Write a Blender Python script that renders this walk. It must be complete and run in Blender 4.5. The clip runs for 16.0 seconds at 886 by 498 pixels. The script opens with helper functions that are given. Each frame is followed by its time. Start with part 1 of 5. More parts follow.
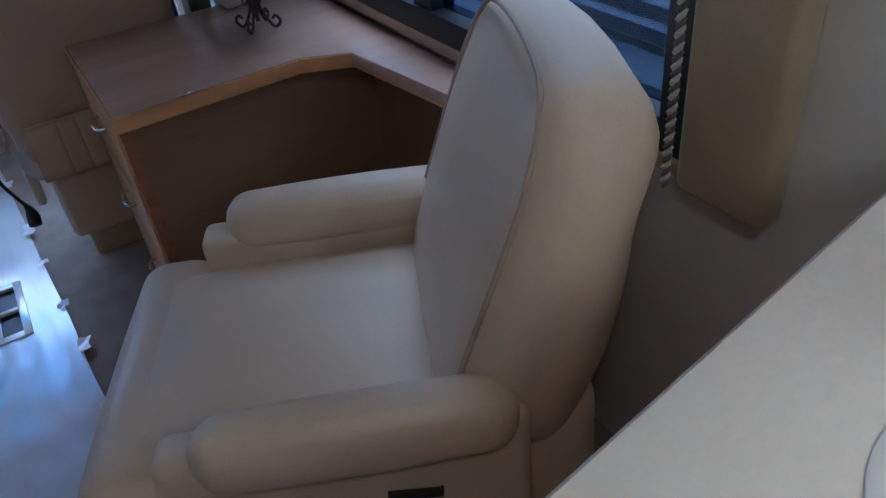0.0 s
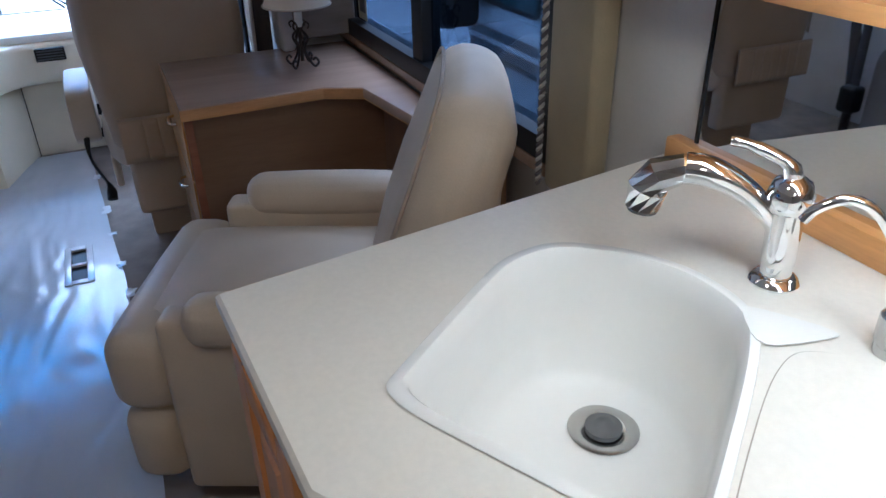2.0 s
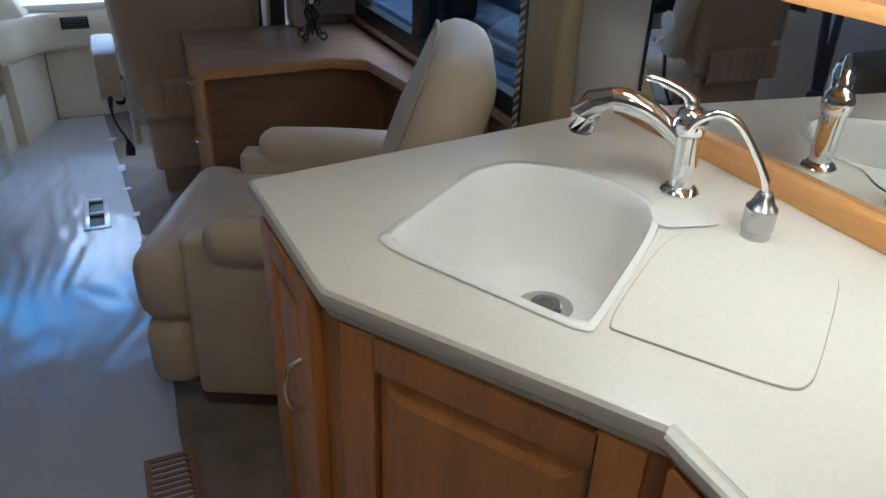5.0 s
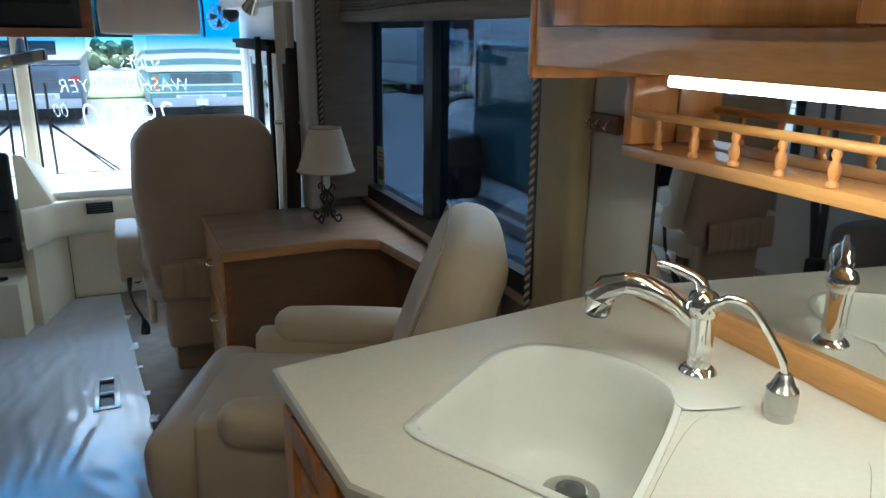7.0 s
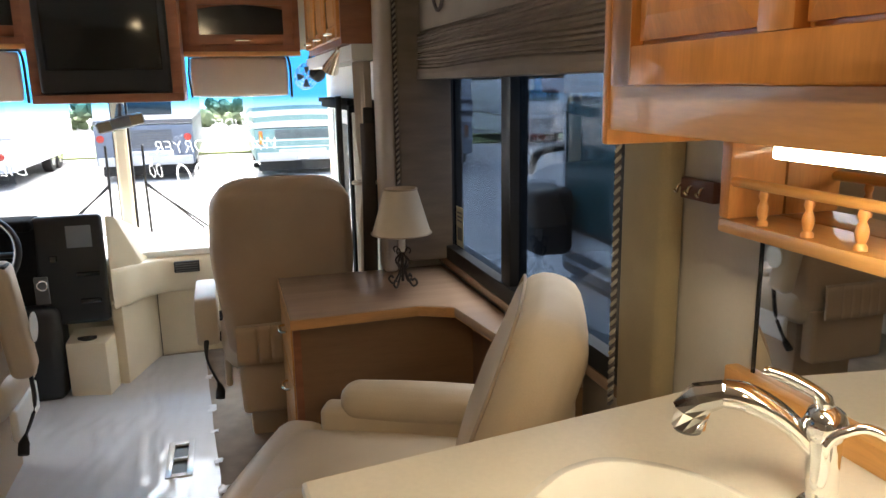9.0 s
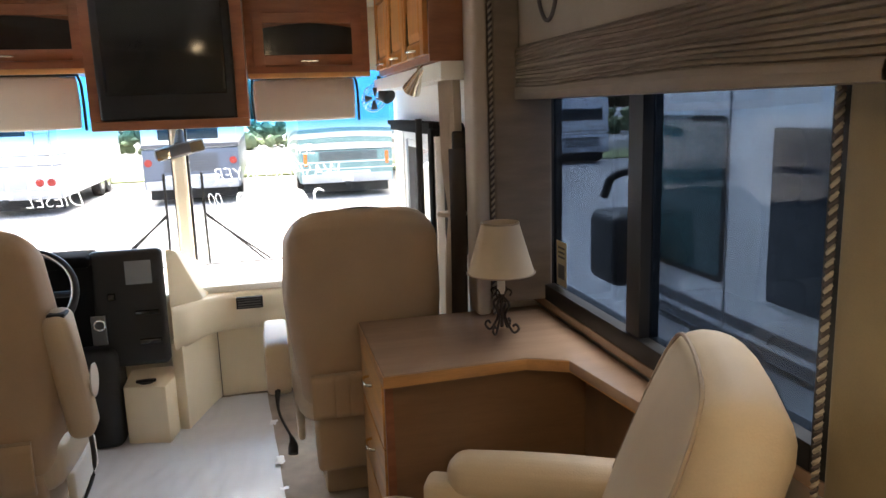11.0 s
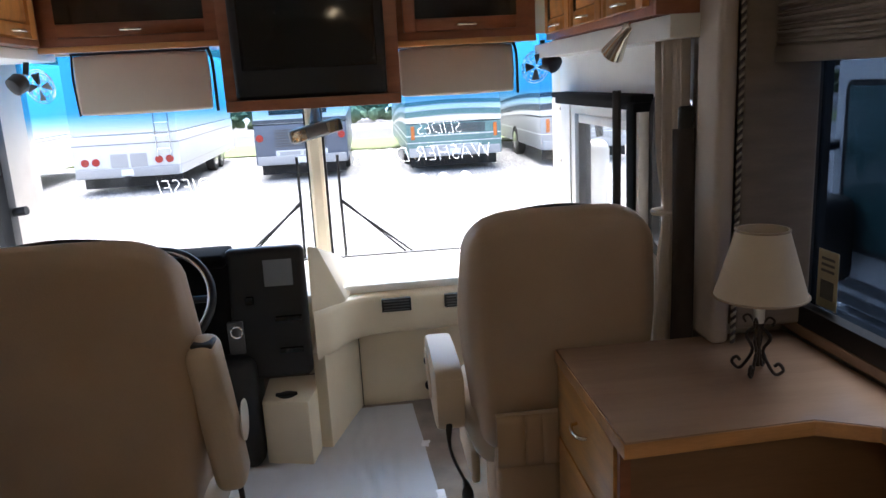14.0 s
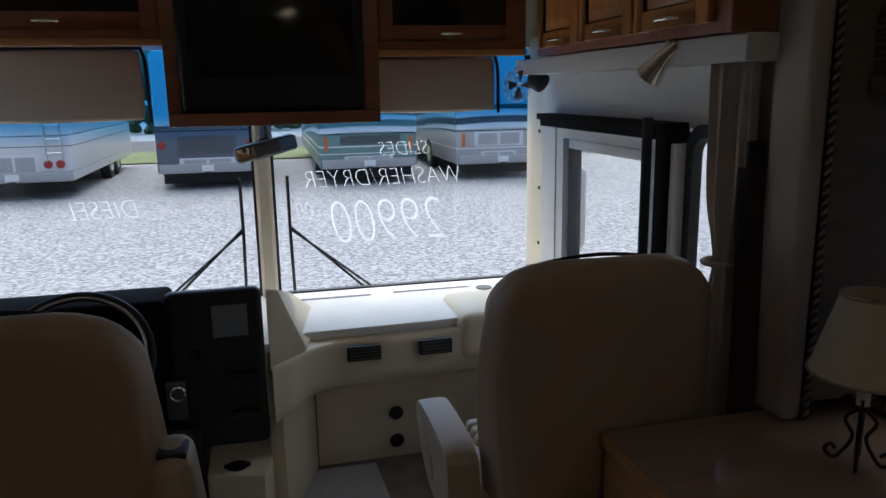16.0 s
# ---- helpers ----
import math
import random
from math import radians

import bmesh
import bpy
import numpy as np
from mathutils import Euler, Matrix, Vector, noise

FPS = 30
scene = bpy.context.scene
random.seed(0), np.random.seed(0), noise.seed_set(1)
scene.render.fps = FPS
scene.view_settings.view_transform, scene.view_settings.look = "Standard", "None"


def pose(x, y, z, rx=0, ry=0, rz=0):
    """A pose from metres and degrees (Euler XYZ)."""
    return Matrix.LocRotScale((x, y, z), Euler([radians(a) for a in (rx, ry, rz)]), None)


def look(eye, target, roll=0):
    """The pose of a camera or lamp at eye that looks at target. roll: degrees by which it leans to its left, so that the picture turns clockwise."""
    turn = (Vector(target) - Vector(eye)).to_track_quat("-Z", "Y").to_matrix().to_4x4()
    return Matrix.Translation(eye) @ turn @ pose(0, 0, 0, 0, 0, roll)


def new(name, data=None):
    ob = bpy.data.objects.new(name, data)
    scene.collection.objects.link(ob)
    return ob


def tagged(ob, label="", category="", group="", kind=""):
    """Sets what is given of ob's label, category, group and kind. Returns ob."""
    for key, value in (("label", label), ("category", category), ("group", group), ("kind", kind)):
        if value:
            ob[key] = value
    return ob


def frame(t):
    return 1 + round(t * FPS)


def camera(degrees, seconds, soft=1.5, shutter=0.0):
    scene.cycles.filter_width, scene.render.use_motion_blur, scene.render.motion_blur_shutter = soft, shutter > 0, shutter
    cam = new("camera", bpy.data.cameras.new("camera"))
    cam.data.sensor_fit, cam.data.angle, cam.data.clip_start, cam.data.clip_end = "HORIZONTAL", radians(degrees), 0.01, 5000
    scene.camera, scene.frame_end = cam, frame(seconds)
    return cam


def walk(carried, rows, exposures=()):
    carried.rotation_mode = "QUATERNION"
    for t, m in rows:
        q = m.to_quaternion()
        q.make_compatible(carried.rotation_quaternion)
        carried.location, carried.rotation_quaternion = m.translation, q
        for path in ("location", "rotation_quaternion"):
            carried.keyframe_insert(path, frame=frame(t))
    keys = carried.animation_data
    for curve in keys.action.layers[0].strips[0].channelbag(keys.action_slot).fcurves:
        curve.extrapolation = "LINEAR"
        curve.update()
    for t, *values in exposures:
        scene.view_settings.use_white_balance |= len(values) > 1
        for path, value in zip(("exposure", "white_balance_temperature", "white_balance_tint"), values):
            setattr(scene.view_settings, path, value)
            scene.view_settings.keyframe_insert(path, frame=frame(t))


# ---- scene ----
cam = camera(61.8, 16.0)
PATH = [
    (0, (0.605, -0.210, 1.345), (1.372, 1.190, 0.168), -6.4),
    (0.5, (0.436, -0.372, 1.394), (1.230, 1.134, 0.344), -4.8),
    (1, (0.485, -0.553, 1.454), (1.508, 0.845, 0.454), -0.6),
    (1.5, (0.615, -0.656, 1.383), (1.629, 0.787, 0.438), -0.3),
    (2, (0.581, -0.797, 1.388), (1.283, 0.799, 0.409), -1.2),
    (2.5, (0.440, -0.990, 1.405), (0.940, 0.655, 0.385), -1.0),
    (3, (0.459, -1.068, 1.375), (0.999, 0.559, 0.344), 1.2),
    (3.5, (0.473, -1.086, 1.381), (1.110, 0.514, 0.365), 1.7),
    (4, (0.474, -1.079, 1.380), (1.177, 0.507, 0.384), 1.9),
    (6.5, (0.457, -1.087, 1.401), (1.220, 0.601, 0.648), 0.8),
    (7, (0.444, -1.084, 1.419), (1.220, 0.673, 0.862), 0.7),
    (7.5, (0.432, -1.084, 1.433), (1.189, 0.710, 0.977), 0.8),
    (8, (0.438, -1.056, 1.437), (1.150, 0.760, 0.996), 0.7),
    (8.5, (0.496, -1.012, 1.440), (1.130, 0.833, 0.998), -0.1),
    (9, (0.566, -0.940, 1.437), (1.109, 0.936, 1.006), -1.0),
    (11.5, (0.437, -0.475, 1.451), (0.800, 1.356, 1.096), -2.2),
    (12, (0.460, -0.392, 1.479), (0.537, 1.465, 1.084), -4.3),
    (12.5, (0.430, -0.384, 1.498), (0.401, 1.468, 1.075), -5.0),
    (13, (0.310, -0.291, 1.491), (0.392, 1.556, 1.055), -4.4),
    (13.5, (0.256, -0.180, 1.478), (0.403, 1.665, 1.051), -3.5),
    (14, (0.247, -0.002, 1.459), (0.423, 1.843, 1.039), -3.1),
    (14.5, (0.235, 0.165, 1.482), (0.442, 2.010, 1.032), -3.4),
    (15, (0.190, 0.300, 1.468), (0.462, 2.160, 1.035), -2.6),
    (15.5, (0.092, 0.372, 1.485), (0.458, 2.205, 1.053), -1.6),
    (16, (0.026, 0.448, 1.487), (0.450, 2.268, 1.083), -1.0),
]
EXPOSURES = [(0.0, 2.72, 4300, 10), (0.5, 3.65, 4300, 10), (1.0, 3.85, 4400, 10), (1.5, 3.42, 4420, 10), (2.0, 2.95, 4400, 10), (4.2, 2.70, 4500, 10), (6.3, 2.48, 4850, -4), (7.5, 2.7, 5000, -4), (8.2, 3.2, 5600, 4), (9.0, 3.25, 6500, 8),
             (11.5, 3.25, 6700, 10), (12.2, 3.15, 6500, 10), (12.6, 2.95, 6200, 12), (13.5, 2.74, 6000, 12), (14.5, 2.1, 5900, 10), (15.0, 1.45, 5700, 10), (16.0, 0.75, 5600, 8)]
walk(cam, [(t, look(eye, target, roll)) for t, eye, target, roll in PATH], EXPOSURES)

# ---- world, sun and lights ----
world = bpy.data.worlds.new("overcast_sky")
scene.world = world
world.use_nodes = True
wn = world.node_tree.nodes
sky = wn.new("ShaderNodeTexSky")
sky.sky_type = "NISHITA"
sky.sun_disc = False
sky.sun_elevation = radians(68)
sky.sun_rotation = radians(-8)
sky.air_density, sky.dust_density, sky.ozone_density = 1.0, 8.0, 0.4
wn["Background"].inputs["Strength"].default_value = 0.15
world.node_tree.links.new(sky.outputs[0], wn["Background"].inputs["Color"])

sun_data = bpy.data.lights.new("sun", "SUN")
sun_data.energy, sun_data.angle, sun_data.color = 1.5, radians(80), (1.0, 0.97, 0.93)
sun = new("sun", sun_data)
sun.matrix_world = look((-3, 14, 36), (0, 0, 0))


# ---- materials ----
def mat(name, base, rough=0.5, metal=0.0, var=0.14, scale=6.0, bump=0.0, bscale=90.0, stretch=(1, 1, 1), island=0.0, coat=0.0, sheen=0.0, ramp=(0.42, 0.92)):
    """A surface with colour variation at two scales and a fine relief."""
    m = bpy.data.materials.new(name)
    m.use_nodes = True
    n, l = m.node_tree.nodes, m.node_tree.links
    b = n["Principled BSDF"]
    b.inputs["Roughness"].default_value = rough
    b.inputs["Metallic"].default_value = metal
    b.inputs["Coat Weight"].default_value = coat
    b.inputs["Sheen Weight"].default_value = sheen
    tc = n.new("ShaderNodeTexCoord")
    mp = n.new("ShaderNodeMapping")
    mp.inputs["Scale"].default_value = stretch
    l.new(tc.outputs["Object"], mp.inputs["Vector"])
    big, fine = n.new("ShaderNodeTexNoise"), n.new("ShaderNodeTexNoise")
    big.inputs["Scale"].default_value, big.inputs["Detail"].default_value = scale, 4
    fine.inputs["Scale"].default_value, fine.inputs["Detail"].default_value = bscale, 3
    l.new(mp.outputs[0], big.inputs["Vector"])
    l.new(mp.outputs[0], fine.inputs["Vector"])
    ad = n.new("ShaderNodeMath")
    ad.operation = "MULTIPLY_ADD"
    ad.inputs[1].default_value = 0.35
    l.new(fine.outputs["Fac"], ad.inputs[0])
    l.new(big.outputs["Fac"], ad.inputs[2])
    rp = n.new("ShaderNodeValToRGB")
    e = rp.color_ramp.elements
    e[0].position, e[1].position = ramp
    e[0].color = (*[max(0, c * (1 - var)) for c in base], 1)
    e[1].color = (*[min(1, c * (1 + var)) for c in base], 1)
    l.new(ad.outputs[0], rp.inputs["Fac"])
    out = rp.outputs["Color"]
    if island:
        oi = n.new("ShaderNodeObjectInfo")
        hs = n.new("ShaderNodeHueSaturation")
        mr = n.new("ShaderNodeMapRange")
        mr.inputs["To Min"].default_value, mr.inputs["To Max"].default_value = 1 - island, 1 + island
        l.new(oi.outputs["Random"], mr.inputs["Value"])
        l.new(mr.outputs[0], hs.inputs["Value"])
        l.new(out, hs.inputs["Color"])
        out = hs.outputs["Color"]
    l.new(out, b.inputs["Base Color"])
    rr = n.new("ShaderNodeMapRange")
    rr.inputs["To Min"].default_value, rr.inputs["To Max"].default_value = max(0.02, rough * 0.85), min(1, rough * 1.15)
    l.new(big.outputs["Fac"], rr.inputs["Value"])
    l.new(rr.outputs[0], b.inputs["Roughness"])
    if bump:
        bp = n.new("ShaderNodeBump")
        bp.inputs["Strength"].default_value = bump
        bp.inputs["Distance"].default_value = 0.002
        l.new(fine.outputs["Fac"], bp.inputs["Height"])
        l.new(bp.outputs[0], b.inputs["Normal"])
    return m


def glass(name, tint, gloss_rough=0.02, gloss=0.022, tint_top=None, z0=0.0, z1=1.0):
    """A thin pane: tinted and clear, with a mirror gloss by Fresnel. tint_top: a shade band towards the top."""
    m = bpy.data.materials.new(name)
    m.use_nodes = True
    n, l = m.node_tree.nodes, m.node_tree.links
    n.remove(n["Principled BSDF"])
    tr, gl, lw, pw, fr, mx = (n.new("ShaderNode" + k) for k in ("BsdfTransparent", "BsdfGlossy", "LayerWeight", "Math", "Math", "MixShader"))
    lw.inputs["Blend"].default_value = 0.5
    pw.operation, fr.operation = "POWER", "MULTIPLY_ADD"
    pw.inputs[1].default_value, fr.inputs[1].default_value, fr.inputs[2].default_value = 5.0, 0.55, gloss
    l.new(lw.outputs["Facing"], pw.inputs[0])
    l.new(pw.outputs[0], fr.inputs[0])
    tr.inputs["Color"].default_value = (*tint, 1)
    gl.inputs["Roughness"].default_value = gloss_rough
    if tint_top:
        tc, sp, rp, mr = (n.new("ShaderNode" + k) for k in ("TexCoord", "SeparateXYZ", "ValToRGB", "MapRange"))
        l.new(tc.outputs["Object"], sp.inputs[0])
        mr.inputs["From Min"].default_value, mr.inputs["From Max"].default_value = z0, z1
        l.new(sp.outputs["Z"], mr.inputs["Value"])
        l.new(mr.outputs[0], rp.inputs["Fac"])
        e = rp.color_ramp.elements
        e[0].color, e[1].color = (*tint, 1), (*tint_top, 1)
        l.new(rp.outputs["Color"], tr.inputs["Color"])
    l.new(fr.outputs[0], mx.inputs[0])
    l.new(tr.outputs[0], mx.inputs[1])
    l.new(gl.outputs[0], mx.inputs[2])
    l.new(mx.outputs[0], n["Material Output"].inputs["Surface"])
    return m


def glow(name, colour, strength):
    m = bpy.data.materials.new(name)
    m.use_nodes = True
    b = m.node_tree.nodes["Principled BSDF"]
    b.inputs["Base Color"].default_value = (*colour, 1)
    b.inputs["Emission Color"].default_value = (*colour, 1)
    b.inputs["Emission Strength"].default_value = strength
    return m


OAK = mat("honey_maple", (0.58, 0.252, 0.070), 0.36, var=0.22, scale=3.0, bscale=26, bump=0.08, stretch=(9, 9, 1.1), coat=0.25)
OAK_H = mat("honey_maple_level", (0.58, 0.29, 0.085), 0.36, var=0.22, scale=3.0, bscale=26, bump=0.08, stretch=(9, 1.1, 9), coat=0.25)
OAK_X = mat("honey_maple_across", (0.54, 0.27, 0.095), 0.36, var=0.22, scale=3.0, bscale=26, bump=0.08, stretch=(1.1, 9, 9), coat=0.25)
CHERRY = mat("reddish_maple", (0.30, 0.115, 0.055), 0.38, var=0.22, scale=3.0, bscale=26, bump=0.08, stretch=(1.2, 9, 9), coat=0.2)
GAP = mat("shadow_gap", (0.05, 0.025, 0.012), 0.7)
LAMINATE = mat("desk_laminate", (0.42, 0.285, 0.20), 0.24, var=0.1, scale=2.5, bscale=30, stretch=(1, 8, 8), coat=0.15)
PANEL = mat("desk_panel", (0.25, 0.138, 0.07), 0.45, var=0.15, scale=2, bscale=20, stretch=(1, 8, 8))
SOLID = mat("solid_surface_counter", (0.72, 0.675, 0.60), 0.3, var=0.035, scale=120, bscale=700, bump=0.015)
SINK = mat("white_sink", (0.82, 0.80, 0.76), 0.22, var=0.02, scale=5)
INK = bpy.data.materials.new("white_window_paint")
INK.use_nodes = True
_n, _l = INK.node_tree.nodes, INK.node_tree.links
_t, _m = _n.new("ShaderNodeBsdfTranslucent"), _n.new("ShaderNodeMixShader")
_t.inputs["Color"].default_value = (0.88, 0.89, 0.90, 1)
_n["Principled BSDF"].inputs["Base Color"].default_value = (0.85, 0.87, 0.88, 1)
_m.inputs[0].default_value = 0.92
_l.new(_n["Principled BSDF"].outputs[0], _m.inputs[1])
_l.new(_t.outputs[0], _m.inputs[2])
_c, _x = _n.new("ShaderNodeBsdfTransparent"), _n.new("ShaderNodeMixShader")
_x.inputs[0].default_value = 0.42
_l.new(_c.outputs[0], _x.inputs[1])
_l.new(_m.outputs[0], _x.inputs[2])
_l.new(_x.outputs[0], _n["Material Output"].inputs["Surface"])
CHROME = mat("chrome", (0.86, 0.87, 0.88), 0.06, 1.0, var=0.02)
BRASS = mat("polished_nickel", (0.8, 0.74, 0.62), 0.18, 1.0, var=0.04)
STEEL = mat("drain_steel", (0.55, 0.55, 0.54), 0.25, 1.0, var=0.1)
LEATHER = mat("cream_leather", (0.60, 0.49, 0.355), 0.42, var=0.08, scale=5, bscale=240, bump=0.25)
LEATHER_B = mat("tan_leather", (0.47, 0.345, 0.23), 0.48, var=0.08, scale=5, bscale=240, bump=0.25)
PIPING = mat("leather_piping", (0.42, 0.33, 0.24), 0.5)
VINYL = mat("cream_dash_vinyl", (0.80, 0.715, 0.54), 0.5, var=0.05, scale=6, bscale=300, bump=0.2)
BLACK = mat("black_plastic", (0.011, 0.011, 0.012), 0.5, var=0.2, bscale=300, bump=0.1)
BLACK_M = mat("matt_black_vinyl", (0.009, 0.009, 0.010), 0.95, var=0.2, bscale=300, bump=0.1)
BLACK_M.node_tree.nodes["Principled BSDF"].inputs["Specular IOR Level"].default_value = 0.12
BLACK_G = mat("black_gloss", (0.012, 0.012, 0.014), 0.12, var=0.1)
RUBBER = mat("black_rubber", (0.02, 0.02, 0.02), 0.75)
GREYPL = mat("grey_plastic", (0.11, 0.11, 0.11), 0.5)
SCREEN = mat("dark_screen", (0.012, 0.013, 0.014), 0.1, var=0.1)
SMOKED = mat("smoked_door_glass", (0.015, 0.012, 0.011), 0.1, var=0.1)
LCD = mat("grey_display", (0.20, 0.225, 0.25), 0.2, var=0.05)
CARPET = mat("taupe_carpet", (0.25, 0.205, 0.165), 0.95, var=0.25, scale=9, bscale=500, bump=0.6)
FILM = mat("plastic_floor_film", (0.57, 0.585, 0.615), 0.2, var=0.025, scale=9, bscale=60, bump=0.12)
TAPE = mat("clear_tape", (0.72, 0.73, 0.75), 0.14, var=0.1, scale=20)
WALLPAPER = mat("pale_wallboard", (0.56, 0.52, 0.47), 0.6, var=0.06, scale=8, bscale=160, bump=0.12)
CEIL = mat("cream_ceiling", (0.72, 0.68, 0.60), 0.8, var=0.04)
WHITEPL = mat("white_panel", (0.78, 0.765, 0.72), 0.5, var=0.04)
FABRIC = mat("gold_tan_fabric", (0.30, 0.235, 0.13), 0.75, var=0.12, scale=9, bscale=300, bump=0.3, sheen=0.2)
SHADEFAB = mat("taupe_shade_fabric", (0.25, 0.205, 0.165), 0.85, var=0.2, scale=5, bscale=200, bump=0.3, stretch=(1, 1, 5))
SHADETOP = mat("pale_shade_fabric", (0.33, 0.28, 0.225), 0.85, var=0.1, scale=5, bscale=200, bump=0.25)
CURTAIN = mat("oatmeal_curtain", (0.55, 0.48, 0.41), 0.85, var=0.1, scale=6, bscale=260, bump=0.25)
STRAP = mat("dark_strap", (0.035, 0.024, 0.02), 0.7)
ROPE_L = mat("rope_light", (0.46, 0.41, 0.34), 0.8)
ROPE_D = mat("rope_dark", (0.10, 0.085, 0.085), 0.8)
LAMPSHADE = mat("linen_lampshade", (0.68, 0.58, 0.44), 0.8, var=0.06, scale=10, bscale=300, bump=0.15)
IRON = mat("wrought_iron", (0.055, 0.042, 0.035), 0.5, 0.6)
VISOR = mat("visor_fabric", (0.50, 0.445, 0.365), 0.8, var=0.06, bscale=300, bump=0.2)
SOFA = mat("grey_sofa", (0.20, 0.185, 0.18), 0.7, var=0.12, bscale=200, bump=0.3)
PILLOW = mat("dusty_rose_pillow", (0.30, 0.14, 0.115), 0.85, var=0.15)
DARKWOOD = mat("dark_rack_wood", (0.13, 0.045, 0.028), 0.4)
GRAVEL = mat("pale_gravel", (0.24, 0.24, 0.245), 0.9, var=0.5, scale=15, bscale=50, bump=0.8, ramp=(0.56, 0.80))
GRASS = mat("lawn", (0.10, 0.125, 0.035), 0.9, var=0.35, scale=0.8, bscale=12)
WHITEGEL = mat("white_gelcoat", (0.84, 0.84, 0.83), 0.3, var=0.03, scale=1)
GREYGEL = mat("grey_gelcoat", (0.40, 0.40, 0.40), 0.3, var=0.05, scale=1)
LIGHTGEL = mat("silver_gelcoat", (0.68, 0.68, 0.675), 0.3, var=0.04, scale=1)
DARKGEL = mat("charcoal_gelcoat", (0.085, 0.09, 0.10), 0.3, var=0.08, scale=1)
TEALGEL = mat("teal_gelcoat", (0.15, 0.26, 0.245), 0.3, var=0.06, scale=1)
NAVYGEL = mat("slate_blue_gelcoat", (0.11, 0.13, 0.17), 0.3, var=0.06, scale=1)
REDLENS = mat("red_lens", (0.35, 0.03, 0.02), 0.2)
AMBER = mat("amber_lens", (0.55, 0.16, 0.03), 0.2)
WINDARK = mat("dark_vehicle_glass", (0.02, 0.025, 0.03), 0.08)
FOLIAGE = mat("far_foliage", (0.10, 0.125, 0.06), 0.9, var=0.5, scale=0.5)
ASPHALT = mat("asphalt", (0.06, 0.06, 0.062), 0.9)
MIRROR = mat("mirror_glass", (0.78, 0.79, 0.78), 0.015, 1.0, var=0.01)
CLEAR = glass("clear_glass", (0.93, 0.95, 0.95))
SHADED = glass("windshield_glass", (0.93, 0.95, 0.96), tint_top=(0.22, 0.58, 0.86), z0=0.69, z1=0.80)
TINTED = glass("tinted_glass", (0.18, 0.22, 0.27))
TUBE = glow("fluorescent_tube", (1.0, 0.90, 0.66), 3.5)
BULB = glow("warm_dome_light", (1.0, 0.76, 0.46), 6.2)


# ---- mesh helpers ----
def base_of(ob):
    p = Vector((0, 0, 0))
    while ob:
        p += ob.location
        ob = ob.parent
    return p


def thing(name, label, category, at=(0, 0, 0), group="", kind=""):
    e = new(name)
    e.location = at
    e.empty_display_size = 0.05
    return tagged(e, label, category, group, kind)


def part(name, bm, material, parent=None, label="", smooth=False, bevel=0.0):
    """Links a bmesh in world places as one mesh object under a thing or a part."""
    if bevel:
        bmesh.ops.remove_doubles(bm, verts=bm.verts, dist=1e-5)
        sharp = [e for e in bm.edges if len(e.link_faces) == 2 and e.calc_face_angle(0) > 0.5]
        bmesh.ops.bevel(bm, geom=sharp, offset=bevel, segments=2, affect="EDGES", profile=0.6, clamp_overlap=True)
    bmesh.ops.recalc_face_normals(bm, faces=bm.faces)
    me = bpy.data.meshes.new(name)
    bm.to_mesh(me)
    bm.free()
    if smooth or bevel:
        for p in me.polygons:
            p.use_smooth = True
        me.set_sharp_from_angle(angle=radians(50 if smooth else 35))
    me.materials.append(material)
    ob = new(name, me)
    if parent:
        me.transform(Matrix.Translation(-base_of(parent)))
        ob.parent = parent
    if label:
        ob["label"] = label
    return ob


def single(name, bm, material, label, category, kind="", group="", smooth=False, bevel=0.0):
    return tagged(part(name, bm, material, None, "", smooth, bevel), label, category, group, kind)


def box(x0, x1, y0, y1, z0, z1, bm=None):
    bm = bm or bmesh.new()
    m = Matrix.Translation(((x0 + x1) / 2, (y0 + y1) / 2, (z0 + z1) / 2)) @ Matrix.Diagonal((abs(x1 - x0), abs(y1 - y0), abs(z1 - z0), 1))
    bmesh.ops.create_cube(bm, size=1, matrix=m)
    return bm


def slab(outline, z0, z1, bm=None):
    """An upright prism on a plan outline."""
    bm = bm or bmesh.new()
    lo = [bm.verts.new((x, y, z0)) for x, y in outline]
    hi = [bm.verts.new((x, y, z1)) for x, y in outline]
    bm.faces.new(lo[::-1])
    bm.faces.new(hi)
    k = len(lo)
    for i in range(k):
        bm.faces.new((lo[i], lo[(i + 1) % k], hi[(i + 1) % k], hi[i]))
    return bm


def extrude_profile(points, a, b, axis="x", bm=None):
    """A prism: the profile in the other two axes, from a to b along one axis."""
    bm = bm or bmesh.new()
    put = {"x": lambda p, s: (s, p[0], p[1]), "y": lambda p, s: (p[0], s, p[1])}[axis]
    lo = [bm.verts.new(put(p, a)) for p in points]
    hi = [bm.verts.new(put(p, b)) for p in points]
    bm.faces.new(lo[::-1])
    bm.faces.new(hi)
    k = len(lo)
    for i in range(k):
        bm.faces.new((lo[i], lo[(i + 1) % k], hi[(i + 1) % k], hi[i]))
    return bm


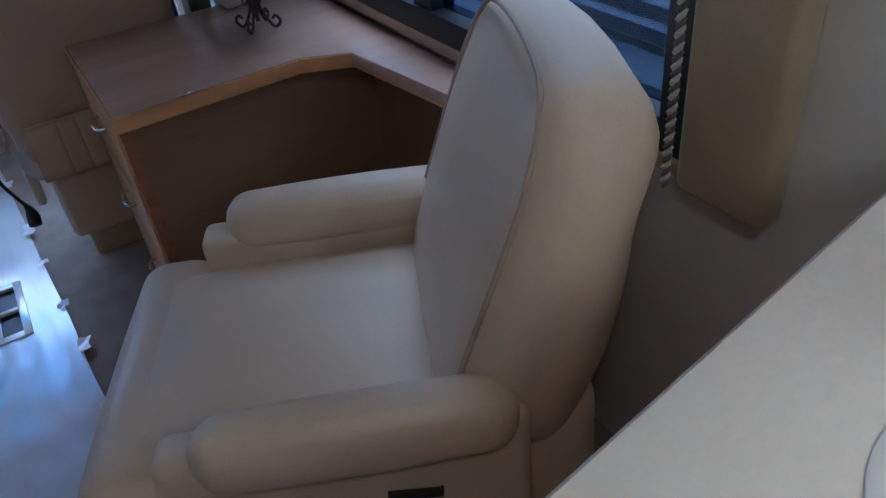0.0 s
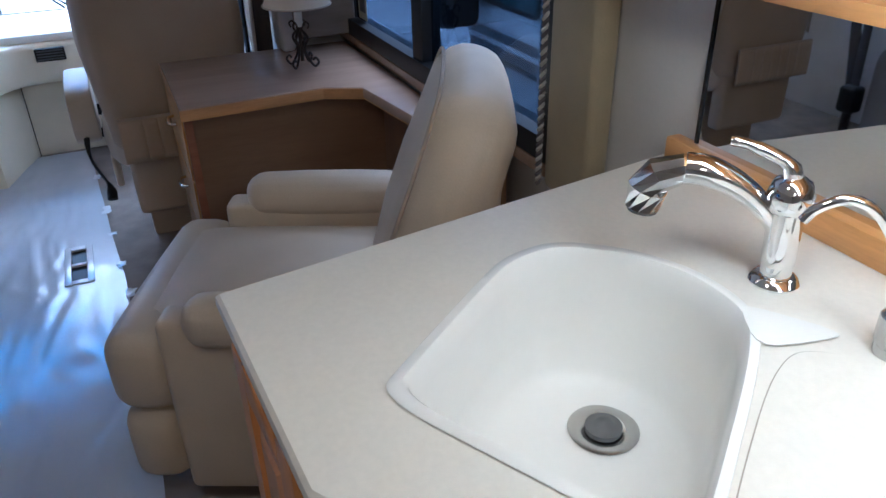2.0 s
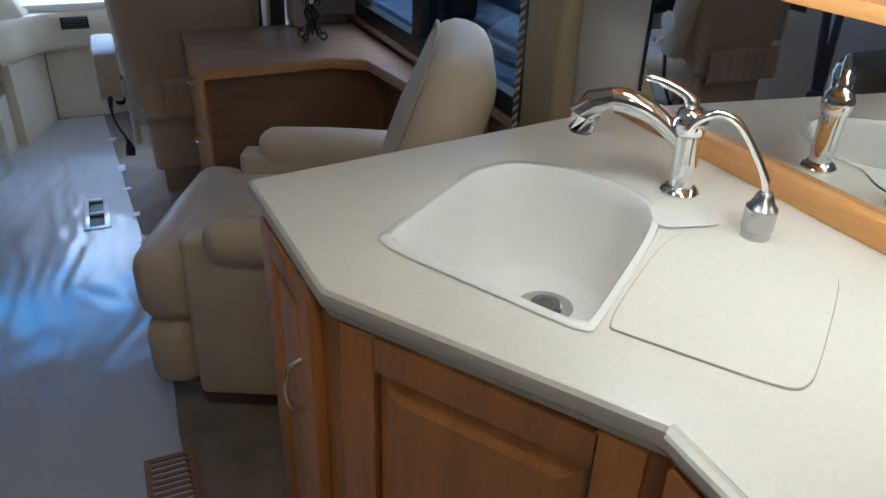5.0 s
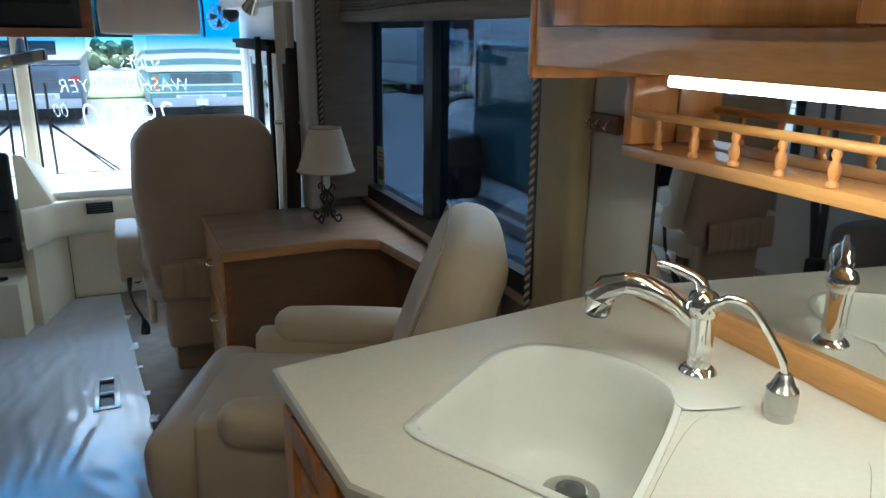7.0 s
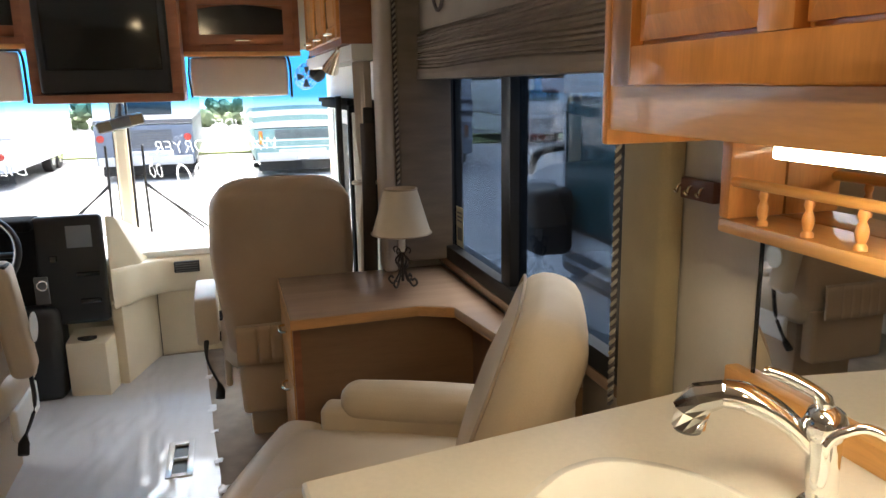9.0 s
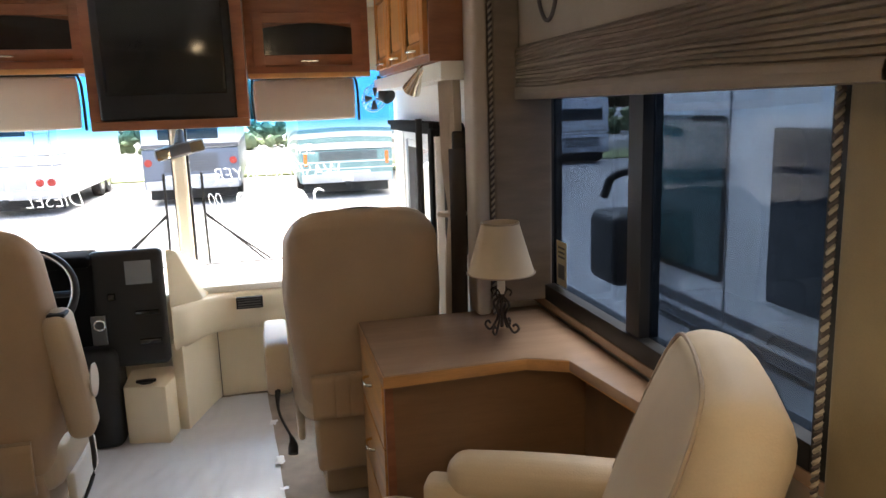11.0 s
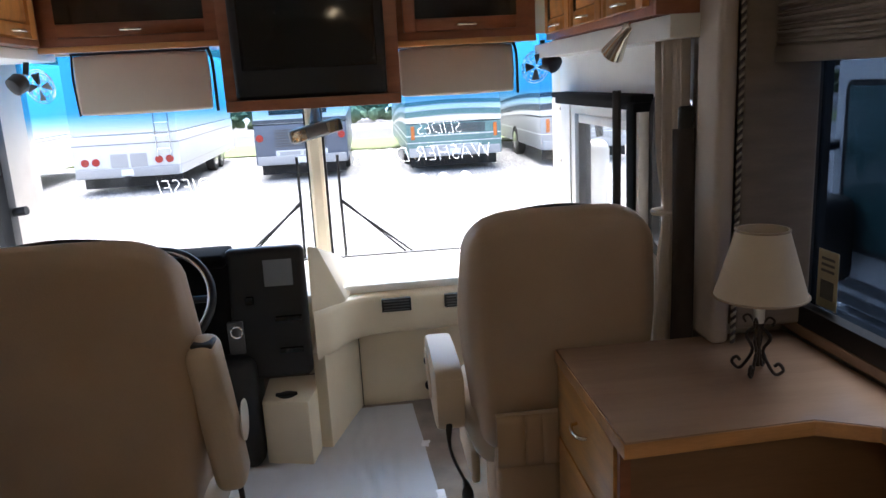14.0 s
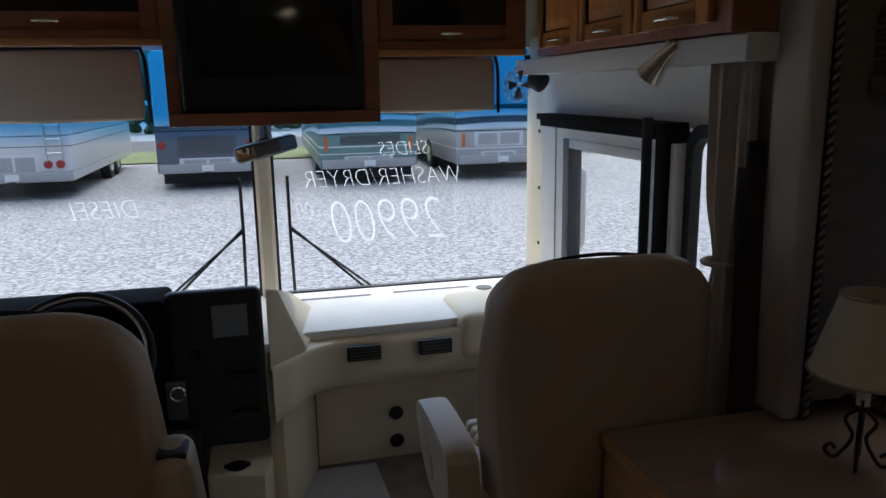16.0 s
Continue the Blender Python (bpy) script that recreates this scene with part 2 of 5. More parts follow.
def turned(profile, at, segs=24, bm=None, m=None):
    """A body turned round an upright axis from (radius, height) pairs."""
    bm = bm or bmesh.new()
    rings = []
    for r, z in profile:
        ring = []
        for i in range(segs):
            a = 2 * math.pi * i / segs
            v = Vector((max(r, 1e-4) * math.cos(a), max(r, 1e-4) * math.sin(a), z))
            v = (m @ v) if m else v
            ring.append(bm.verts.new(v + Vector(at)))
        rings.append(ring)
    for a, b in zip(rings, rings[1:]):
        for i in range(segs):
            bm.faces.new((a[i], a[(i + 1) % segs], b[(i + 1) % segs], b[i]))
    bm.faces.new(rings[0][::-1])
    bm.faces.new(rings[-1])
    return bm


def smooth_path(points, steps=6):
    """A Catmull-Rom line through points."""
    p = [Vector(q) for q in points]
    p = [2 * p[0] - p[1]] + p + [2 * p[-1] - p[-2]]
    out = []
    for i in range(1, len(p) - 2):
        for s in range(steps):
            t = s / steps
            a, b, c, d = p[i - 1], p[i], p[i + 1], p[i + 2]
            out.append(0.5 * (2 * b + (c - a) * t + (2 * a - 5 * b + 4 * c - d) * t * t + (3 * b - a - 3 * c + d) * t ** 3))
    return out + [p[-2]]


def tube(points, r, segs=10, bm=None, flat=1.0):
    """A pipe along points; r may be a list."""
    bm = bm or bmesh.new()
    pts = [Vector(q) for q in points]
    rs = r if isinstance(r, (list, tuple)) else [r] * len(pts)
    rings, up = [], Vector((0.13, 0.21, 0.97))
    for i, p in enumerate(pts):
        d = (pts[min(i + 1, len(pts) - 1)] - pts[max(i - 1, 0)]).normalized()
        u = d.cross(up)
        if u.length < 0.05:
            u = d.cross(Vector((1, 0, 0)))
        u.normalize()
        w = d.cross(u).normalized()
        rings.append([bm.verts.new(p + rs[i] * (math.cos(2 * math.pi * k / segs) * u + flat * math.sin(2 * math.pi * k / segs) * w)) for k in range(segs)])
    for a, b in zip(rings, rings[1:]):
        for i in range(segs):
            bm.faces.new((a[i], a[(i + 1) % segs], b[(i + 1) % segs], b[i]))
    bm.faces.new(rings[0][::-1])
    bm.faces.new(rings[-1])
    return bm


def moved(bm, m):
    bmesh.ops.transform(bm, matrix=m, verts=bm.verts)
    return bm


def cushion(x0, x1, y0, y1, z0, z1, r=0.05, puff=0.0, m=None, cuts=5):
    """A padded block: rounded edges, faces swelling by puff."""
    bm = box(x0, x1, y0, y1, z0, z1)
    bmesh.ops.bevel(bm, geom=list(bm.edges), offset=r, segments=4, affect="EDGES", profile=0.5, clamp_overlap=True)
    if puff:
        bmesh.ops.subdivide_edges(bm, edges=list(bm.edges), cuts=2, use_grid_fill=True)
        c = Vector(((x0 + x1) / 2, (y0 + y1) / 2, (z0 + z1) / 2))
        h = Vector(((x1 - x0) / 2, (y1 - y0) / 2, (z1 - z0) / 2))
        for v in bm.verts:
            d = v.co - c
            u = [max(0, 1 - (d[i] / h[i]) ** 2) for i in range(3)]
            v.co += Vector((math.copysign(puff * u[1] * u[2], d.x), math.copysign(puff * u[0] * u[2], d.y), math.copysign(puff * u[0] * u[1], d.z)))
    if m:
        moved(bm, m)
    return bm


def round_rect(w, h, r, n=6):
    out = []
    for cx, cy, a0 in ((w / 2 - r, h / 2 - r, 0), (-w / 2 + r, h / 2 - r, 90), (-w / 2 + r, -h / 2 + r, 180), (w / 2 - r, -h / 2 + r, 270)):
        for i in range(n + 1):
            a = radians(a0 + 90 * i / n)
            out.append((cx + r * math.cos(a), cy + r * math.sin(a)))
    return out


def ring_slab(outer, inner, z0, z1):
    """A prism with a hole, both loops having the same number of points."""
    bm = bmesh.new()
    k = len(outer)
    o0, o1 = [[bm.verts.new((x, y, z)) for x, y in outer] for z in (z0, z1)]
    i0, i1 = [[bm.verts.new((x, y, z)) for x, y in inner] for z in (z0, z1)]
    for i in range(k):
        j = (i + 1) % k
        bm.faces.new((o1[i], o1[j], i1[j], i1[i]))
        bm.faces.new((o0[j], o0[i], i0[i], i0[j]))
        bm.faces.new((o0[i], o0[j], o1[j], o1[i]))
        bm.faces.new((i0[j], i0[i], i1[i], i1[j]))
    return bm


def writing(text, at, height, parent, turn, width=None):
    """Words in the built-in font, as a thin mesh of paint."""
    c = bpy.data.curves.new("writing", "FONT")
    c.body, c.size, c.extrude = text, height, 0.0008
    c.shear = 0.25
    c.offset = -0.026 * height
    o = new("writing_source", c)
    bpy.context.view_layer.update()
    me = bpy.data.meshes.new_from_object(o.evaluated_get(bpy.context.evaluated_depsgraph_get()))
    bpy.data.objects.remove(o)
    me.transform(Matrix.Translation(Vector(at) - base_of(parent)) @ turn)
    me.materials.clear()
    me.materials.append(INK)
    ob = new("writing", me)
    ob.parent = parent
    ob["label"] = "white hand-painted writing"
    return ob


def raised_door(name, parent, m, w, h, material, handle=None, panels=1, glassy=False, hmat=None):
    """A cabinet door in local x (width), z (height), facing -y: frame, raised panels, handle."""
    t = 0.02
    fw = min(0.05, w * 0.22)
    bm = bmesh.new()
    box(0, fw, -t, 0, 0, h, bm)
    box(w - fw, w, -t, 0, 0, h, bm)
    box(fw, w - fw, -t, 0, 0, fw, bm)
    box(fw, w - fw, -t, 0, h - fw, h, bm)
    step = (w - 2 * fw) / panels
    for i in range(1, panels):
        box(fw + i * step - fw / 2, fw + i * step + fw / 2, -t, 0, fw, h - fw, bm)
    d = part(name, moved(bm, m), material, parent, bevel=0.003)
    for i in range(panels):
        a = fw + i * step + (fw / 2 if i else 0)
        b = fw + (i + 1) * step - (fw / 2 if i < panels - 1 else 0)
        if glassy:
            pts = [(a, fw), (b, fw)] + [(b + (a - b) * s / 8, h - fw - 0.022 + 0.022 * math.sin(math.pi * s / 8)) for s in range(9)]
            p = part("glass_insert", moved(extrude_profile(pts, -0.0235, -0.004, "y"), m), SMOKED, d, "dark smoked glass")
        else:
            g = 0.006
            bm = box(a + g, b - g, -0.010, -0.001, fw + g, h - fw - g)
            e = 0.028
            lo, hi = (a + g, b - g, fw + g, h - fw - g), (a + g + e, b - g - e, fw + g + e, h - fw - g - e)
            v0 = [bm.verts.new((x, -0.010, z)) for x, z in ((lo[0], lo[2]), (lo[1], lo[2]), (lo[1], lo[3]), (lo[0], lo[3]))]
            v1 = [bm.verts.new((x, -0.019, z)) for x, z in ((hi[0], hi[2]), (hi[1], hi[2]), (hi[1], hi[3]), (hi[0], hi[3]))]
            bm.faces.new(v1)
            for k in range(4):
                bm.faces.new((v0[k], v0[(k + 1) % 4], v1[(k + 1) % 4], v1[k]))
            part("panel", moved(bm, m), material, d)
    if handle:
        hx, hz, along = handle
        k = 0.045
        a = Vector((hx - (k if along == "x" else 0), -t, hz - (k if along == "z" else 0)))
        b = Vector((hx + (k if along == "x" else 0), -t, hz + (k if along == "z" else 0)))
        o = Vector((0, -0.026, 0))
        pts = smooth_path([a, a + o * 0.75 + (b - a) * 0.12, (a + b) / 2 + o, b + o * 0.75 - (b - a) * 0.12, b], 5)
        part("handle", moved(tube(pts, 0.0045, 8), m), hmat or BRASS, d, "curved metal pull handle", smooth=True)
    return d


# ---- structure ----
def wall_along_y(name, x0, x1, y0, y1, z0, z1, holes, material, label):
    bm, y = bmesh.new(), y0
    for a, b, c, d in sorted(holes):
        if a > y:
            box(x0, x1, y, a, z0, z1, bm)
        box(x0, x1, a, b, z0, c, bm)
        box(x0, x1, a, b, d, z1, bm)
        y = b
    if y < y1:
        box(x0, x1, y, y1, z0, z1, bm)
    return single(name, bm, material, label, "wall", "structure")


TOP = 2.0
single("floor", box(-1.40, 1.47, -3.1, 3.75, -0.12, 0.0), CARPET, "taupe cut-pile carpet floor of the motorhome", "floor", "structure")
single("ceiling", box(-1.42, 1.5, -3.1, 3.75, TOP, TOP + 0.08), CEIL, "cream padded motorhome ceiling", "ceiling", "structure")
single("wall_rear", box(-1.42, 1.5, -3.18, -3.1, -0.12, TOP), WALLPAPER, "pale wallboard rear partition", "wall", "structure")
WY0, WY1, WZ0, WZ1 = 0.42, 1.88, 0.765, 1.56
wall_along_y("wall_slide", 1.405, 1.47, -3.1, 1.99, -0.12, TOP, [(WY0, WY1, WZ0, WZ1)], WALLPAPER, "pale wallboard side wall of the kitchen slide-out")
single("wall_slide_return", box(1.15, 1.405, 1.93, 1.99, -0.12, TOP), CURTAIN, "taupe fabric-lined return wall closing the slide-out", "wall", "structure")
wall_along_y("wall_right", 1.16, 1.22, 1.99, 3.43, -0.12, TOP, [(2.02, 2.37, 0.90, 1.37), (2.40, 3.28, 0.25, 1.33)], WHITEPL, "white panelled wall beside the entry door")
wall_along_y("wall_left", -1.40, -1.325, -3.1, 3.75, -0.12, TOP, [(0.2, 1.3, 0.95, 1.5), (2.05, 3.44, 0.58, 1.63)], WALLPAPER, "pale wallboard driver side wall")
# the front: below the windshield, header above
bm = box(-1.40, 1.26, 3.705, 3.75, -0.12, 0.60)
box(-1.40, 1.26, 3.43, 3.66, -0.12, -0.001, bm)
box(1.225, 1.26, 3.43, 3.705, -0.001, TOP, bm)
box(-1.40, 1.26, 3.66, 3.75, 1.66, TOP, bm)
single("wall_front", bm, VINYL, "cream front cap around the windshield", "wall", "structure")

# windshield: two panes, centre post, pillars
ws = thing("window_1", "two-pane motorhome windshield with blue shade band and painted writing", "windshield", (0, 3.66, 0.6), kind="structure")
for a, b in ((-1.34, -0.035), (0.035, 1.20)):
    g = part("pane", box(a, b, 3.685, 3.690, 0.60, 1.66), SHADED, ws, "clear glass with a blue shade band")
    g.visible_shadow = False
part("centre_post", slab([(-0.034, 3.61), (-0.02, 3.60), (0.02, 3.60), (0.034, 3.61), (0.034, 3.70), (-0.034, 3.70)], 0.60, 1.66), VINYL, ws, "cream centre post")
for s in (-1, 1):
    part("post_seal", box(s * 0.0345, s * 0.046, 3.66, 3.70, 0.60, 1.66), BLACK, ws, "black rubber glazing seal")
part("lower_seal", box(-1.34, 1.20, 3.672, 3.70, 0.600, 0.622), BLACK, ws, "black rubber glazing seal")
for s, px in ((-1, 1.345), (1, 1.205)):
    p = part("pillar", slab([(s * (px + 0.05), 3.42), (s * (px - 0.006), 3.46), (s * (px - 0.018), 3.62), (s * (px - 0.018), 3.70), (s * (px + 0.05), 3.70)], 0.56, 1.70), VINYL, ws, "cream moulded corner pillar", bevel=0.008)
    for z in (0.80, 1.05, 1.30):
        part("screw_cap", turned([(0.008, 0), (0.008, 0.004), (0.004, 0.006)], (0, 0, 0), 10, m=pose(0, 0, 0, 90, 0, 0)), BLACK, p).location = Vector((s * (px - 0.012), 3.545, z)) - base_of(ws) + base_of(p)
FLIP = pose(0, 0, 0, 90, 0, 0) @ Matrix.Diagonal((-1, 1, 1, 1))
for words, x, z, h in (("SLIDES", 0.73, 1.205, 0.09), ("WASHER/DRYER", 0.88, 1.075, 0.112), ("DIESEL", -0.50, 0.985, 0.115)):
    writing(words, (x, 3.694, z), h, ws, FLIP @ Matrix.Diagonal((0.86, 1, 1, 1)))
writing("29900", (0.81, 3.694, 0.82), 0.29, ws, FLIP @ Matrix.Diagonal((0.72, 1, 1, 1)))
writing("00", (0.21, 3.694, 0.94), 0.11, ws, FLIP @ Matrix.Diagonal((0.7, 1, 1, 1)))

# windshield wipers outside
for s in (-1, 1):
    w = thing("windshield_wiper", "black twin-arm windshield wiper parked upright", "wiper", (s * 0.12, 3.76, 0.57), group="windshield wipers")
    part("blade", tube([(s * 0.105, 3.735, 0.60), (s * 0.10, 3.73, 0.9), (s * 0.10, 3.73, 1.13)], 0.008, 6), BLACK, w)
    for o in (0.0, 0.035):
        part("arm", tube([(s * 0.105, 3.745, 0.90 - o * 0.3), (s * (0.42 + o), 3.76, 0.60)], 0.006, 6), BLACK, w)
    part("pivot", turned([(0.03, 0), (0.03, 0.04), (0.018, 0.055)], (s * 0.43, 3.77, 0.545), 12), BLACK, w)


# ---- side windows ----
def side_window(name, label, x, y0, y1, z0, z1, fw, depth, glass_mat, bars=(), cross=(), low=()):
    """A framed window in a wall that runs along y; x is the frame's inner face, depth goes outward."""
    w = thing(name, label, "window", (x, (y0 + y1) / 2, z0), kind="structure")
    s = 1 if x > 0 else -1
    xa, xb = x, x + s * depth
    for a, b, c, d in ((y0, y0 + fw, z0, z1), (y1 - fw, y1, z0, z1), (y0 + fw, y1 - fw, z0, z0 + fw), (y0 + fw, y1 - fw, z1 - fw, z1)):
        part("window_frame", box(xa, xb, a, b, c, d), BLACK, w, bevel=0.004)
    for yb, wd in bars:
        part("mullion", box(xa + s * 0.008, xb - s * 0.004, yb - wd / 2, yb + wd / 2, z0 + fw, z1 - fw), BLACK, w, bevel=0.003)
    for zb, wd in cross:
        part("mullion", box(xa + s * 0.006, xb - s * 0.006, y0 + fw, y1 - fw, zb - wd / 2, zb + wd / 2), BLACK, w, bevel=0.003)
    for yb, wd, zt in low:
        part("mullion", box(xa + s * 0.008, xb - s * 0.004, yb - wd / 2, yb + wd / 2, z0 + fw, zt), BLACK, w, bevel=0.003)
    edges = [y0 + fw] + [b for b, _ in bars] + [y1 - fw]
    for a, b in zip(edges, edges[1:]):
        g = part("pane", box(xa + s * depth * 0.55, xa + s * depth * 0.62, a + 0.001, b - 0.001, z0 + fw, z1 - fw), glass_mat, w)
        g.visible_shadow = False
    return w


side_window("window_2", "wide dark-tinted sliding window with black frame above the desk", 1.375, 0.432, 1.87, 0.765, 1.55, 0.055, 0.07, TINTED, bars=((1.18, 0.075),))
side_window("window_3", "driver side window with black frame and cross bar", -1.318, 2.05, 3.44, 0.58, 1.63, 0.07, 0.07, CLEAR, cross=((1.19, 0.05),), low=((2.74, 0.05, 1.165),))
side_window("window_4", "rear side window behind the sofa with black frame", -1.318, 0.2, 1.3, 0.95, 1.5, 0.04, 0.07, TINTED)
# oval porthole by the door
ov = thing("window_5", "narrow rounded black-framed window beside the entry door", "window", (1.155, 2.13, 0.9), kind="structure")
m = Matrix(((0, 0, 1, 1.13), (1, 0, 0, 2.135), (0, 1, 0, 1.135), (0, 0, 0, 1)))
part("window_frame", moved(ring_slab(round_rect(0.25, 0.50, 0.07), round_rect(0.185, 0.43, 0.05), 0, 0.03), m), BLACK, ov, smooth=True)
g = part("pane", moved(slab(round_rect(0.187, 0.432, 0.05), 0.012, 0.016), m), CLEAR, ov)
g.visible_shadow = False
# entry door with its window
dr = thing("door_1", "white motorhome entry door with black-framed window", "door", (1.18, 2.84, 0.25), kind="structure")
bm = box(1.165, 1.21, 2.40, 3.28, 0.25, 0.60)
box(1.165, 1.21, 2.40, 2.47, 0.60, 1.33, bm)
box(1.165, 1.21, 3.20, 3.28, 0.60, 1.33, bm)
box(1.165, 1.21, 2.47, 3.20, 1.29, 1.33, bm)
part("door_leaf", bm, WHITEPL, dr)
for a, b, c, d in ((2.47, 2.51, 0.60, 1.29), (3.14, 3.20, 0.60, 1.29), (2.51, 3.14, 0.60, 0.63), (2.51, 3.14, 1.255, 1.29)):
    part("window_frame", box(1.16, 1.215, a, b, c, d), GREYPL if a == 3.14 else WHITEPL, dr, bevel=0.003)
g = part("pane", box(1.185, 1.19, 2.505, 3.145, 0.625, 1.26), CLEAR, dr)
g.visible_shadow = False
part("door_head", box(1.10, 1.165, 2.30, 3.30, 1.335, 1.385), BLACK_M, dr, "black door head track", bevel=0.006)
part("door_head_lip", box(1.085, 1.10, 2.30, 3.30, 1.362, 1.385), BLACK_M, dr, bevel=0.003)
part("door_post", box(1.09, 1.165, 2.29, 2.36, 0.25, 1.36), BLACK_M, dr, "black door post", bevel=0.008)
part("door_post_strip", box(1.10, 1.165, 2.265, 2.288, 0.25, 1.33), WHITEPL, dr)
part("grab_handle", tube(smooth_path([(1.11, 2.335, 0.72), (1.05, 2.33, 0.78), (1.05, 2.33, 1.0), (1.05, 2.33, 1.36), (1.05, 2.33, 1.40)], 5), 0.014, 10), RUBBER, dr, "black grab handle", smooth=True)

# ---- kitchen ----
CZ = 0.91
A, B, C, D = (0.631, 0.006), (0.650, -0.346), (0.884, -0.694), (0.893, -2.6)
END = (1.404, 0.125)


def offset(p, q, d):
    v = Vector((q[0] - p[0], q[1] - p[1])).normalized()
    return Vector((-v.y, v.x)) * d


def densify(loop, rounds=3):
    for _ in range(rounds):
        out = []
        for i, p in enumerate(loop):
            q = loop[(i + 1) % len(loop)]
            out += [(0.78 * p[0] + 0.22 * q[0], 0.78 * p[1] + 0.22 * q[1]), (0.22 * p[0] + 0.78 * q[0], 0.22 * p[1] + 0.78 * q[1])]
        loop = out
    return loop


SINK_LOOP = densify([(0.752, -0.258), (0.795, -0.222), (0.925, -0.122), (0.985, -0.080), (1.06, -0.070), (1.135, -0.128), (1.178, -0.21), (1.178, -0.30), (1.13, -0.362), (0.925, -0.522), (0.900, -0.535), (0.84, -0.42)], 3)
CEN = Vector((1.0, -0.275))


def shrink(loop, k, c=CEN):
    return [(c.x + (x - c.x) * k, c.y + (y - c.y) * k) for x, y in loop]


def counter_mesh():
    bm = bmesh.new()
    outer = [A, B, C, D, (1.404, -2.6), END]
    loops = []
    for z in (CZ, CZ - 0.030):
        o = [bm.verts.new((x, y, z)) for x, y in outer]
        i = [bm.verts.new((x, y, z)) for x, y in shrink(SINK_LOOP, 0.985)]
        es = [bm.edges.new((l[k], l[(k + 1) % len(l)])) for l in (o, i) for k in range(len(l))]
        bmesh.ops.triangle_fill(bm, use_beauty=True, edges=es)
        loops.append((o, i))
    for k in (0, 1):
        a, b = loops[0][k], loops[1][k]
        for j in range(len(a)):
            bm.faces.new((a[j], a[(j + 1) % len(a)], b[(j + 1) % len(b)], b[j]))
    rim = [e for e in bm.edges if all(v in loops[0][0] for v in e.verts) and len(e.link_faces) == 2 and e.calc_face_angle(0) > 1]
    rim += [e for e in bm.edges if all(v in loops[1][0] for v in e.verts) and len(e.link_faces) == 2 and e.calc_face_angle(0) > 1]
    bmesh.ops.bevel(bm, geom=rim, offset=0.012, segments=3, affect="EDGES", profile=0.6)
    return bm


kc = thing("kitchen_counter", "speckled beige solid-surface counter with angled front on wood cabinets", "counter", (1.0, -0.8, CZ - 0.036))
ct = part("worktop", counter_mesh(), SOLID, kc)
rim = [(A[0] + 0.010, A[1] - 0.004), (B[0] + 0.010, B[1]), (C[0] + 0.010, C[1]), (D[0] + 0.010, D[1])]
part("front_edge", slab(rim + [(x + 0.012, y) for x, y in rim[::-1]], CZ - 0.0395, CZ - 0.0302), SOLID, kc, "built-down front edge")
ct.data.set_sharp_from_angle(angle=radians(35))

sk = thing("kitchen_sink", "white moulded sink basin with covered second bowl in the counter", "sink", (CEN.x, CEN.y, 0.7))
bm = bmesh.new()
rings = []
for k, z in ((1.035, CZ + 0.0016), (1.03, CZ + 0.0026), (0.965, CZ + 0.0026), (0.94, CZ - 0.004), (0.915, CZ - 0.03), (0.89, CZ - 0.12), (0.84, CZ - 0.175), (0.72, CZ - 0.19), (0.30, CZ - 0.196)):
    rings.append([bm.verts.new((x, y, z)) for x, y in shrink(SINK_LOOP, k)])
for a, b in zip(rings, rings[1:]):
    for j in range(len(a)):
        bm.faces.new((a[j], a[(j + 1) % len(a)], b[(j + 1) % len(a)], b[j]))
bm.faces.new(rings[-1])
part("basin", bm, SINK, sk, smooth=True)
dx, dy, dz = 1.052, -0.225, CZ - 0.196
part("drain_flange", turned([(0.0, 0), (0.044, 0.0), (0.046, 0.004), (0.036, 0.006), (0.028, 0.002), (0.0, 0.001)], (dx, dy, dz), 28), STEEL, sk, "brushed steel drain", smooth=True)
part("drain_strainer", turned([(0.0, 0.003), (0.024, 0.003), (0.024, 0.010), (0.014, 0.012), (0.008, 0.02), (0.0, 0.021)], (dx, dy, dz), 20), GREYPL, sk, "dark basket strainer", smooth=True)
# flush lid over the second bowl, with its fine joint
BOARD = densify([(0.922, -0.534), (0.935, -0.555), (1.03, -0.695), (1.05, -0.702), (1.08, -0.69), (1.256, -0.566), (1.268, -0.545), (1.205, -0.40), (1.145, -0.372)], 3)
bc = Vector((1.11, -0.54))
part("lid_joint", slab(shrink(BOARD, 1.0, bc), CZ + 0.0005, CZ + 0.0012), mat("joint_line", (0.36, 0.32, 0.26), 0.6), sk)
part("bowl_lid", slab(shrink(BOARD, 0.988, bc), CZ + 0.0013, CZ + 0.0024), SOLID, sk, "flush lid of counter material")
part("white_fillet", slab(densify([(1.13, -0.36), (1.17, -0.29), (1.19, -0.31), (1.235, -0.385), (1.19, -0.378)], 2), CZ + 0.0027, CZ + 0.0036), SINK, sk, "white moulded rim corner")

